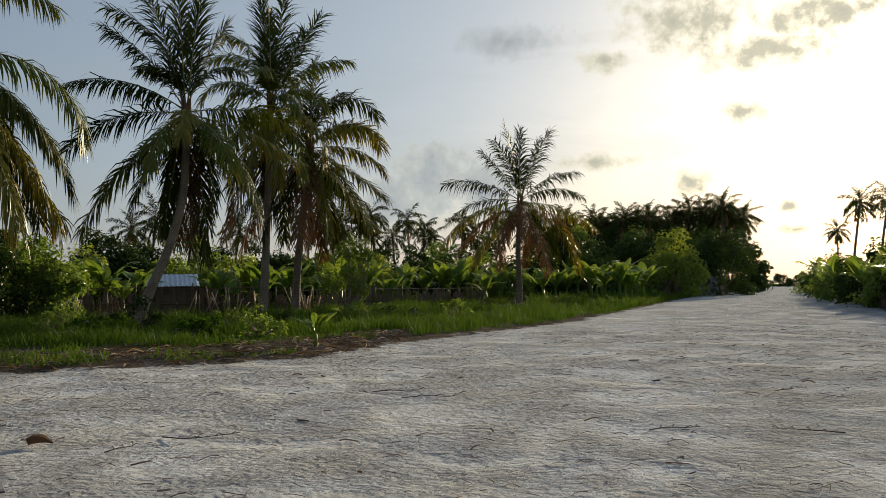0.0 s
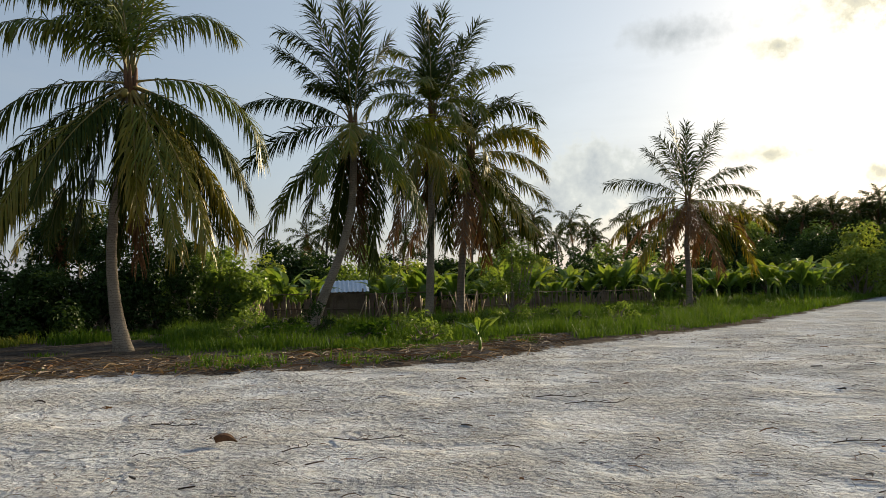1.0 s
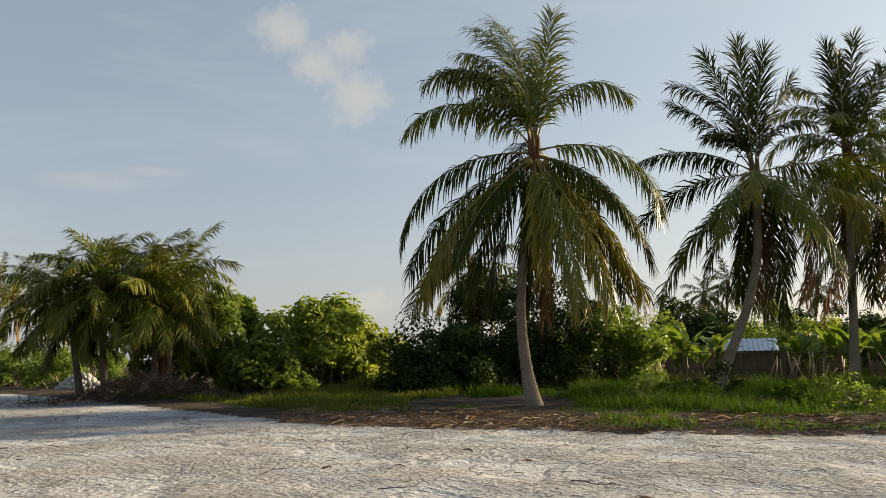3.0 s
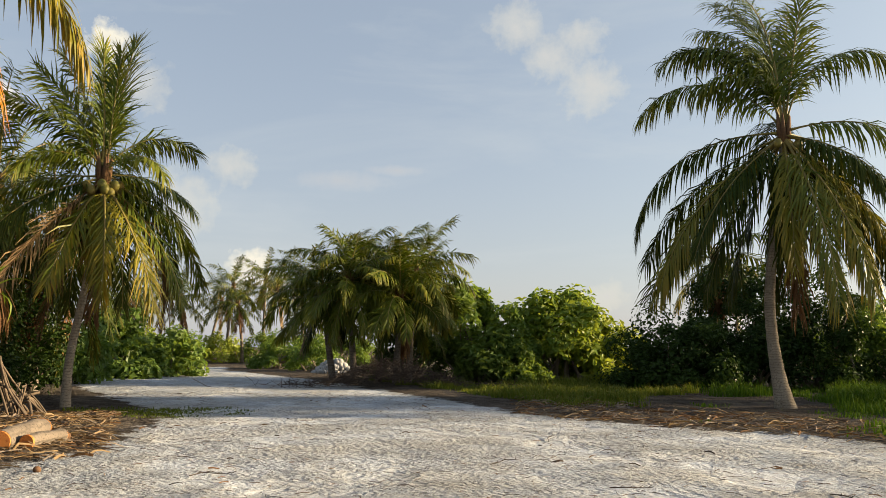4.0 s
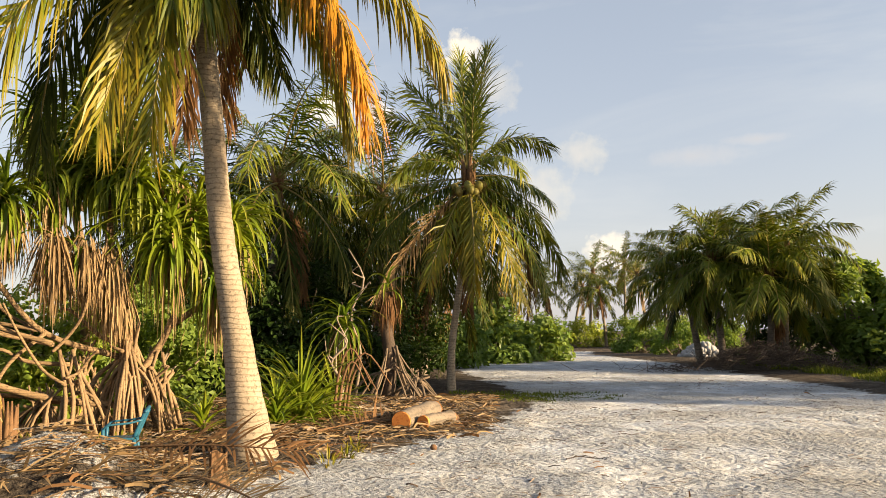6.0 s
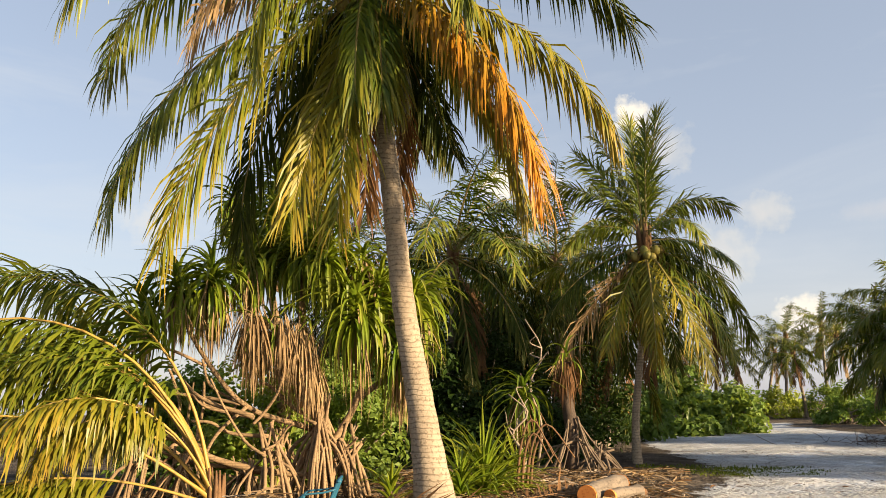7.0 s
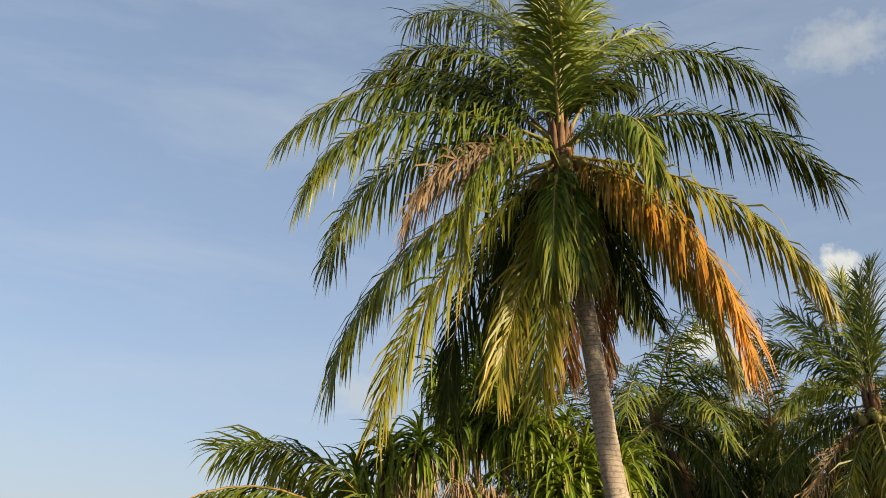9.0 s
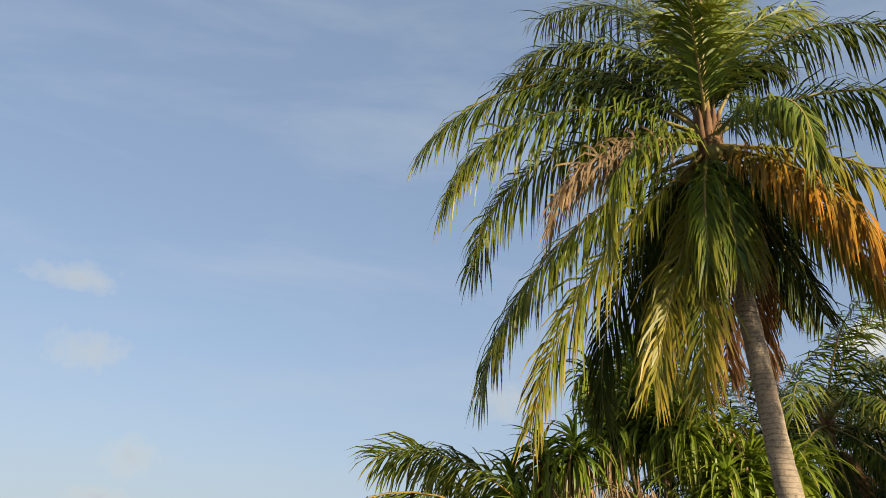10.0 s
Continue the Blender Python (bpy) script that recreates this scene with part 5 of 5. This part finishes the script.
# the young palm with yellow leaf stalks
palm((-11.49, -3.35), [(0, 0, 0), (0, 0, 0.15), (0, 0, 0.35)],
     [(175, 71, 127, 5.75, "g"), (160, 65, 119, 5.75, "g"), (-170, 39, 65, 4.38, "y"), (168, 81, 97, 4.98, "g"), (150, 60, 41, 4.50, "g"),
      (185, 72, 129, 4.38, "g"), (-150, 63, 109, 3.30, "y"), (-160, 66, 129, 2.82, "y"), (178, 50, 70, 4.60, "g"), (140, 66, 110, 4.20, "g"), (190, 22, 50, 3.60, "y")],
     420, "young coconut palm with yellow stalks rising from the ground", 0.07, 0.06, 1.2, 105, 0, 110, 1.0, 1.1, 3, 0.042, PALM_BARK, 0.10, "", bare=0.36, stalk=STALK_YELLOW)


# ---- fences ----
def fence(p0, p1, h, seed, label, mat, slat=0.17, posts=2.6, gap=0.2):
    rng = np.random.RandomState(seed)
    a, b = np.array(p0[:2]), np.array(p1[:2])
    L = float(np.linalg.norm(b - a))
    dirn = (b - a) / L
    ob = thing("fence", (a[0], a[1], 0), label, "fence", turn=math.atan2(dirn[1], dirn[0]))
    shapes = []
    for i in range(6):
        hh = h * rng.uniform(0.7, 1.06)
        w = slat * rng.uniform(0.75, 1.05)
        v = [(-w / 2, -0.012, 0), (w / 2, -0.012, 0), (w / 2 * 0.9, -0.012, hh), (-w / 2, -0.012, hh * 0.97), (-w / 2, 0.012, 0), (w / 2, 0.012, 0), (w / 2 * 0.9, 0.012, hh), (-w / 2, 0.012, hh * 0.97)]
        shapes.append(mesh_of("slat", v, [(0, 1, 2, 3), (5, 4, 7, 6), (1, 5, 6, 2), (4, 0, 3, 7), (3, 2, 6, 7)], mat))
    s = 0.0
    while s < L:
        g = a + dirn * s
        if rng.rand() > gap * 0.3:
            part("slat", shapes[rng.randint(6)], ob, "", pose(s, rng.normal(0, 0.02), ground_at(*g) - 0.06, rng.normal(0, 4), rng.normal(0, 6), 0))
        s += slat * rng.uniform(0.9, 1.15)
    pm = mesh_of("post", *tube([(0, 0, -0.1), (0.02, 0, h * 0.6), (0.0, 0.02, h * 1.12)], [0.05, 0.045, 0.04], 7), mat, True)
    s = 0.0
    while s < L:
        part("post", pm, ob, "", pose(s, -0.08, ground_at(*(a + dirn * s)), 0, rng.normal(0, 3), rng.rand() * 360))
        s += posts
    for z in (0.45, 0.97):
        part("rail", mesh_of("rail", *tube(bend([(0, -0.05, h * z), (L * 0.4, -0.06, h * z + 0.05), (L * 0.7, -0.04, h * z - 0.04), (L, -0.05, h * z)], 16), 0.03, 6), mat, True), ob)
    return ob


fence(at(27.0, 46.0), at(12.0, 44.5), 1.55, 501, "weathered brown brushwood fence behind grass", FENCE_MAT)
fence(at(11.6, 44.8), at(-3.0, 60.0), 1.3, 502, "weathered brown brushwood fence beside banana plants", FENCE_MAT, 0.2)
fence(at(-29.6, 41.0), at(-25.6, 78.0), 1.75, 503, "dark fence along the track", WOOD_DARK, 0.28, 2.6, 0.05)
# pale boards leaning on the fence
rb = np.random.RandomState(510)
for i in range(44):
    az = rb.choice([24.4, 24.0, 16.5, 15.6, 15.0, 14.2, 13.0, 10.0, 9.4]) + rb.normal(0, 0.35)
    p = at(az, 43.2 + rb.rand())
    h = rb.uniform(0.9, 1.6)
    me = mesh_of("board", *tube([(0, 0, 0), (0.01, 0, h * 0.5), (0, 0.01, h)], [0.085, 0.09, 0.08], 6, True, 0.3), FENCE_PALE, True)
    ob = tagged(new("board", me), "pale dry board leaning on the fence", "board", "leaning boards")
    ob.matrix_basis = pose(p.x, p.y, ground_at(p.x, p.y) - 0.02, rb.normal(-6, 3), rb.normal(0, 14), rb.rand() * 30)


# ---- small buildings ----
def slab(sx, sy, sz, c=(0, 0, 0), bevel=0.02):
    bm = bmesh.new()
    bmesh.ops.create_cube(bm, size=1)
    bmesh.ops.transform(bm, matrix=Matrix.Translation(c) @ Matrix.Diagonal((sx, sy, sz, 1)), verts=bm.verts)
    bmesh.ops.bevel(bm, geom=bm.edges[:], offset=bevel, segments=1, affect="EDGES")
    v = [tuple(x.co) for x in bm.verts]
    bm.verts.index_update()
    f = [tuple(w.index for w in p.verts) for p in bm.faces]
    bm.free()
    return v, f


p = at(18.5, 52.0)
shed = thing("shed", (p.x, p.y, 0), "low shed with pale blue-grey sheet roof behind the fence", "shed", turn=radians(19.4))
part("wall", mesh_of("wall", *slab(2.8, 1.8, 1.6, (0, 0, 0.8)), FENCE_MAT), shed)
sp = Soup()
xs = np.linspace(-1.65, 1.65, 45)
zs = 0.025 * np.sin(xs * 22)
for y0, z0, y1, z1 in [(-1.1, 1.62, 1.2, 2.35)]:
    v = [(x, y0, z0 + q) for x, q in zip(xs, zs)] + [(x, y1, z1 + q) for x, q in zip(xs, zs)] + [(x, y0, z0 + q - 0.02) for x, q in zip(xs, zs)] + [(x, y1, z1 + q - 0.02) for x, q in zip(xs, zs)]
    n = len(xs)
    sp.add(v, [(i, i + 1, n + i + 1, n + i) for i in range(n - 1)] + [(2 * n + i, 3 * n + i, 3 * n + i + 1, 2 * n + i + 1) for i in range(n - 1)] + [(i, 2 * n + i, 2 * n + i + 1, i + 1) for i in range(n - 1)])
part("roof", sp.mesh("roof", ROOFING), shed, "pale blue corrugated roof")
p = at(-17.6, 88.0)
tank = thing("water_tank", (p.x, p.y, -0.05), "low grey concrete tank beside the track", "tank", turn=radians(-17))
part("tank_body", mesh_of("tank_body", *slab(3.2, 2.4, 1.9, (0, 0, 0.95), 0.05), CONCRETE), tank)
part("lid", mesh_of("lid", *slab(3.4, 2.6, 0.14, (0, 0, 1.98), 0.03), CONCRETE), tank)
part("pillar", mesh_of("pillar", *slab(0.35, 0.35, 1.1, (2.0, -0.6, 0.55), 0.03), FENCE_PALE), tank, "pale short pillar")


# ---- the felled log, chair and what lies about ----
def log(place, L, r, turn, seed, label):
    rng = np.random.RandomState(seed)
    k = 12
    pts = np.stack([np.linspace(0, L, k), 0.03 * np.sin(np.linspace(0, 3, k)), np.full(k, r)], -1)
    ob = thing("log", (place[0], place[1], ground_at(place[0], place[1]) - 0.02), label, "log", "felled logs", turn=turn)
    v, f = tube(pts, r * (1 + 0.05 * rng.normal(0, 1, k)), 18, False)
    part("bark", mesh_of("bark", v, f, PALM_BARK_GREY, True), ob)
    for nm, c, d in (("cut_end", pts[0], -1), ("cut_end", pts[-1], 1)):
        bm = bmesh.new()
        bmesh.ops.create_cone(bm, cap_ends=True, segments=18, radius1=r * 0.99, radius2=r * 0.95, depth=0.04)
        bmesh.ops.transform(bm, matrix=Matrix.Translation(c) @ Matrix.Rotation(d * math.pi / 2, 4, "Y"), verts=bm.verts)
        me = bpy.data.meshes.new(nm)
        bm.to_mesh(me)
        bm.free()
        me.materials.append(WOOD_CUT)
        part(nm, me, ob, "fresh orange-brown sawn end")
    return ob


log((-14.2, 1.95), 2.2, 0.17, radians(156), 601, "felled palm log with orange sawn end lying on litter")
log((-14.35, 2.35), 0.95, 0.12, radians(140), 602, "short log with sawn end beside a longer one")


def chair(place, turn):
    ob = thing("plastic_chair", place, "blue plastic garden armchair standing in dry litter", "chair", turn=turn)
    part("seat", mesh_of("seat", *slab(0.44, 0.42, 0.035, (0, 0, 0.42), 0.012), PLASTIC), ob)
    k = 9
    for i in range(5):
        x = -0.16 + 0.08 * i
        pts = [(x * (1 + 0.12 * t), 0.20 + 0.16 * t + 0.05 * (1 - (x / 0.2) ** 2), 0.44 + 0.40 * t) for t in np.linspace(0, 1, k)]
        part("back_slat", mesh_of("back_slat", *tube(pts, 0.026, 6, True, 0.4), PLASTIC, True), ob)
    pts = [(0.24 * math.sin(a), 0.36 + 0.05 * math.cos(a), 0.80 + 0.07 * math.cos(a)) for a in np.linspace(-1.5, 1.5, 11)]
    part("back_rim", mesh_of("back_rim", *tube(pts, 0.03, 7, True, 0.6), PLASTIC, True), ob)
    for sx in (-1, 1):
        pts = [(sx * 0.22, 0.34, 0.70), (sx * 0.27, 0.15, 0.66), (sx * 0.28, -0.12, 0.64), (sx * 0.25, -0.20, 0.58)]
        part("armrest", mesh_of("armrest", *tube(bend(pts, 10), 0.028, 6, True, 0.6), PLASTIC, True), ob)
        part("leg", mesh_of("leg", *tube([(sx * 0.28, -0.24, 0), (sx * 0.25, -0.20, 0.42), (sx * 0.25, -0.20, 0.60)], [0.024, 0.03, 0.028], 6), PLASTIC, True), ob)
        part("leg", mesh_of("leg", *tube([(sx * 0.27, 0.30, 0), (sx * 0.22, 0.22, 0.42)], [0.024, 0.03], 6), PLASTIC, True), ob)
    return ob


p = Vector((-11.3, -1.9, 0))
chair((p.x + 0.05, p.y - 0.06, ground_at(p.x, p.y) - 0.02), radians(6)).scale = (0.84, 0.84, 0.84)


def litter(name, spots, seed, label, mats, size=(0.25, 0.9), twig=0.35, lift=0.06, thick=1.0):
    """Dry leaf strips, husk shreds and twigs lying over one another."""
    rng = np.random.RandomState(seed)
    sp = Soup()
    spots = np.asarray(spots)
    high = ground_height(spots[:, 0], spots[:, 1])
    for (x, y), zg in zip(spots, high):
        L = rng.uniform(*size)
        a = rng.uniform(0, 2 * np.pi)
        z = zg + rng.uniform(0.0, lift)
        d = np.array([math.cos(a), math.sin(a), 0])
        s = np.array([-d[1], d[0], 0])
        up = rng.uniform(0.0, 0.16) * L
        k = 4
        t = np.linspace(0, 1, k)
        c = np.array([x, y, z]) + np.outer(t - 0.5, d) * L + np.outer(np.sin(t * np.pi + rng.normal(0, 0.5)) * up + 0.01, [0, 0, 1]) + np.outer((t - 0.5) ** 2 * rng.normal(0, 0.4) * L, s)
        if rng.rand() < twig:
            v, f = tube(c, thick * rng.uniform(0.003, 0.010) * min(1.0, 0.45 + L), 4, False)
            sp.add(v, f, np.zeros(len(v)), rng.randint(len(mats)))
        else:
            w = thick * rng.uniform(0.006, 0.022)
            tilt = s * math.cos(0.6) + np.array([0, 0, 1]) * rng.normal(0, 0.5)
            v = np.stack([c - tilt * w, c + tilt * w], 1).reshape(-1, 3)
            sp.add(v, [(2 * i, 2 * i + 1, 2 * i + 3, 2 * i + 2) for i in range(k - 1)], np.zeros(2 * k), rng.randint(len(mats)))
    return tagged(new(name, sp.mesh(name, mats)), label, "litter", kind="stuff")


rl = np.random.RandomState(33)
bank = scatter(rl, 36000, (76, 122), (7.8, 21), lambda e, x, y: (e < 0.5) & (e > -8) & (0.35 - 0.6 * e + 1.2 * lumps(x, y, 0.8, 40) > rl.uniform(0, 1, len(x))))
litter("leaf_litter", bank[:13000], 34, "brown palm litter of dry strips and twigs on the bank", [PALM_DRY, PALM_DRY, PALM_BROWN, WOOD_GREY, WOOD_PALE], (0.08, 0.60), 0.3, 0.05, 0.8)
soil = scatter(rl, 12000, (3, 50), (15, 27), lambda e, x, y: (e < 0.2) & (e > -4))
litter("leaf_litter", soil[:1900], 35, "scattered dry twigs and leaves on dark soil", [PALM_DRY, PALM_BROWN, WOOD_GREY], (0.10, 0.8), 0.5, 0.03)
sandy = scatter(rl, 16000, (-32, 100), (4.0, 30), lambda e, x, y: (e > 0.1) & (lumps(x, y, 0.25, 36) > -0.12))
litter("sand_debris", sandy[:5200], 37, "small dark twigs and shreds strewn on pale sand", [PALM_BROWN, WOOD_DARK, WOOD_GREY], (0.04, 0.22), 0.8, 0.005, 0.5)

# the pile of dead brush at the foot of the palm group
rbp = np.random.RandomState(39)
sp = Soup()
for i in range(900):
    c = np.array([rbp.normal(0, 1.9), rbp.normal(0, 0.8), 0])
    h = max(0.1, 1.0 * math.exp(-(c[0] / 2.4) ** 2) * rbp.uniform(0.3, 1.1))
    d = unit(rbp.normal(0, 1, 3) * (1, 1, 0.5))
    L = rbp.uniform(0.4, 1.3)
    q = c + (0, 0, h)
    sp.add(*tube([q - d * L / 2, q + rbp.normal(0, 0.06, 3), q + d * L / 2], [0.010, 0.009, 0.004], 4, False))
p = at(58.8, 34.2)
ob = new("brush_pile", sp.mesh("brush_pile", WOOD_DARK))
ob.matrix_basis = pose(p.x, p.y, 0.03, 0, 0, 60)
tagged(ob, "heap of dead brown brush under the palm group", "brush pile", kind="stuff")


def twig(place, L, turn, seed, label="thin dry twig lying on the sand"):
    rng = np.random.RandomState(seed)
    sp = Soup()
    pts = bend([(0, 0, 0.012), (L * 0.35, rng.normal(0, 0.12 * L), 0.025), (L * 0.7, rng.normal(0, 0.14 * L), 0.015), (L, rng.normal(0, 0.2 * L), 0.02)], 10)
    sp.add(*tube(pts, np.linspace(0.007, 0.003, 10), 5))
    for i in range(4):
        b = pts[2 + 2 * i]
        e = b + np.array([rng.uniform(0.1, 0.25), rng.choice([-1, 1]) * rng.uniform(0.08, 0.2), 0.02]) * L * 0.6
        sp.add(*tube([b, (b + e) / 2 + (0, 0, 0.02), e], [0.005, 0.004, 0.002], 4))
    ob = new("twig", sp.mesh("twig", WOOD_DARK))
    ob.matrix_basis = pose(place[0], place[1], ground_at(place[0], place[1]), 0, 0, turn)
    return tagged(ob, label, "twig", "twigs on the sand")


for i, (az, d, L, t) in enumerate([(3, 11.5, 1.0, 20), (5, 12.2, 0.8, 10), (22.5, 8.6, 0.45, 70), (-22, 12.5, 0.4, 30), (-14, 9.0, 0.6, 15), (-26, 9.5, 0.7, 150),
                                   (19, 9.2, 0.8, 10), (31, 11.0, 0.6, 0), (44, 10.5, 0.5, 50), (52, 12, 0.7, 100), (48, 15.0, 0.8, 130), (72, 11.0, 0.5, 80)]):
    twig(at(az, d), L, t, 700 + i)
# the curled dry leaf, husk and stones
p = at(26.9, 9.3)
v, f, al = strap(0.24, 0.12, 14, 34, np.random.RandomState(1), 6)
v[:, 2] += 0.05 * np.abs(np.sin(v[:, 1] * 20))
ob = new("dead_leaf", mesh_of("dead_leaf", v, f, HUSK, True, al))
ob.matrix_basis = pose(p.x, p.y, ground_at(p.x, p.y) + 0.01, 0, 0, 10)
ob.modifiers.new("thickness", "SOLIDIFY").thickness = 0.012
tagged(ob, "curled brown dead leaf lying on the sand", "leaf")
for i, (az, d, r) in enumerate([(87.6, 11.3, 0.07), (81.0, 12.0, 0.05), (79.6, 15.3, 0.11), (80.6, 15.0, 0.09), (102.5, 12.8, 0.10)]):
    p = at(az, d)
    ob = new("coconut_husk", mesh_of("coconut_husk", *egg((0, 0, r * 0.8), r, 1.2, (1.2, 0.3, 0)), HUSK, True))
    ob.matrix_basis = pose(p.x, p.y, ground_at(p.x, p.y) - 0.01, 0, 0, 50 * i)
    tagged(ob, "old brown coconut husk lying at the sand's edge", "coconut husk", "coconut husks")


# yellow-green weeds in the litter
for i, (x, y) in enumerate([(-11.54, 0.86), (-11.0, 0.62), (-12.05, 1.05)]):
    ob = thing("weed", (x, y, ground_at(x, y) - 0.02), "small yellow-green weed growing through the litter", "weed", "weeds in the litter")
    part("leaf_tuft", tuft_mesh("leaf_tuft", 34, 0.20, 0.03, np.random.RandomState(930 + i), PALM_YELLOW, (10, 85), (30, 100), 1.2, 0.16), ob, "", Matrix.Translation((0, 0, 0.08)))
    part("stem", mesh_of("stem", *tube([(0, 0, 0), (0.01, 0, 0.07), (0, 0.01, 0.14)], [0.012, 0.01, 0.006], 5), PETIOLE, True), ob)


def stump(place, r, h, seed, label):
    """A short broken stump: ragged top, flared foot."""
    rng = np.random.RandomState(seed)
    k = 14
    ang = np.linspace(0, 2 * np.pi, k, endpoint=False)
    rings, rad = [(-0.05, 1.3), (0.06, 1.12), (0.5 * h, 0.95), (h, 0.9)], 1 + 0.12 * rng.normal(0, 1, k)
    v = [(r * q * rad[j] * math.cos(ang[j]), r * q * rad[j] * math.sin(ang[j]), z + (0.25 * h * rng.rand() if z == h else 0)) for z, q in rings for j in range(k)]
    f = [(i * k + j, i * k + (j + 1) % k, (i + 1) * k + (j + 1) % k, (i + 1) * k + j) for i in range(3) for j in range(k)]
    v.append((0, 0, 0.8 * h))
    f += [(3 * k + j, 3 * k + (j + 1) % k, 4 * k) for j in range(k)]
    ob = new("stump", mesh_of("stump", v, f, FIBRE))
    ob.matrix_basis = pose(place[0], place[1], ground_at(place[0], place[1]))
    return tagged(ob, label, "stump")


stump((-9.65, -0.62), 0.10, 0.34, 940, "short brown broken stump at the sand's edge")


def heap(place, w, h, seed, label):
    """A low heap of pale coral rubble."""
    rng = np.random.RandomState(seed)
    sp = Soup()
    for i in range(240):
        a, q = rng.rand() * 6.3, rng.rand() ** 0.6
        c = (math.cos(a) * q * w / 2, math.sin(a) * q * w / 3, h * (1 - q ** 1.5) * rng.uniform(0.5, 1.0))
        e, f = egg(c, rng.uniform(0.08, 0.22), rng.uniform(0.6, 1.0), tuple(rng.rand(3) * 3))
        sp.add(e, f)
    ob = new("rubble_heap", sp.mesh("rubble_heap", CONCRETE))
    ob.matrix_basis = pose(place[0], place[1], 0.0, 0, 0, 60)
    return tagged(ob, label, "rubble", kind="stuff")


heap(at(62.6, 52.0), 2.6, 0.9, 941, "low heap of pale rubble beside the track")

# dead pale branches in the grove
def dead_tree(place, h, seed, label):
    rng = np.random.RandomState(seed)
    ob = thing("dead_tree", (place[0], place[1], ground_at(place[0], place[1]) - 0.05), label, "dead tree")
    main = bend([(0, 0, 0), (0.1, 0.15, h * 0.3), (-0.1, -0.1, h * 0.55), (-0.05, 0.25, h * 0.78), (-0.25, -0.15, h)], 14)
    part("trunk", mesh_of("trunk", *tube(main, np.linspace(0.045, 0.015, 14), 7), WOOD_GREY, True), ob)
    for i in range(6):
        b = main[5 + i]
        a = rng.uniform(0, 6.3)
        e = b + np.array([math.cos(a) * 0.8, math.sin(a) * 0.4, rng.uniform(0.2, 0.8)]) * rng.uniform(0.6, 1.1)
        part("branch", mesh_of("branch", *tube(bend([b, (b + e) / 2 + rng.normal(0, 0.12, 3), e], 7), np.linspace(0.022, 0.008, 7), 5), WOOD_GREY, True), ob)
    return ob


dead_tree(at(86.3, 21.5), 3.9, 801, "bare pale dead tree among the grove")
dead_tree(at(87.6, 18.2), 1.9, 802, "broken dry stalks beside screw pine clumps")
# bent dry stalks beside the clumps
for i, (az, d, u, h) in enumerate([(87.8, 16.0, 0.6, 1.35), (87.2, 16.2, 0.8, 1.25), (87.5, 15.9, 0.5, 1.1), (86.9, 16.4, 0.5, 1.0), (108.8, 12.2, -0.7, 1.0), (107.8, 12.3, -0.5, 1.1)]):
    p = at(az, d)
    r = heading(az - 90)
    pts = bend([(0, 0, 0), (r.x * u * 0.2, r.y * u * 0.2, h * 0.7), (r.x * u * 0.6, r.y * u * 0.6, h), (r.x * u * 1.2, r.y * u * 1.2, h * 0.5)], 12)
    ob = new("dry_stalk", mesh_of("dry_stalk", *tube(pts, np.linspace(0.032, 0.012, 12), 6, True, 0.6), FIBRE, True))
    ob.matrix_basis = pose(p.x, p.y, ground_at(p.x, p.y) - 0.03)
    tagged(ob, "bent dry leaf stalk standing in litter", "stalk", "dry stalks")


# fallen dry fronds on the bank
rf = np.random.RandomState(61)
for i, (az, d, turn, L, kind) in enumerate([(97.5, 9.6, 20, 2.6, "x"), (103.0, 10.6, 60, 2.8, "b"), (111.0, 10.6, 140, 3.0, "y"),
                                            (95.5, 12.6, 170, 2.4, "b"), (114.0, 9.8, 80, 2.8, "x"), (89.0, 13.6, 120, 2.2, "b"), (107.0, 12.4, 30, 2.6, "x")]):
    p = at(az, d)
    ob = thing("fallen_frond", (p.x, p.y, ground_at(p.x, p.y) + 0.04), "dry fallen palm frond lying on the bank", "palm frond", "fallen fronds", turn=radians(turn))
    me, rib_me = frond_mesh("blade", L, 7, 14, rf, KINDS[kind], 46, 0.6, 0.25, 0.04, 2, 0.2, 0.2, split=True)
    part("blade", me, ob, kind="stuff")
    part("midrib", rib_me, ob)
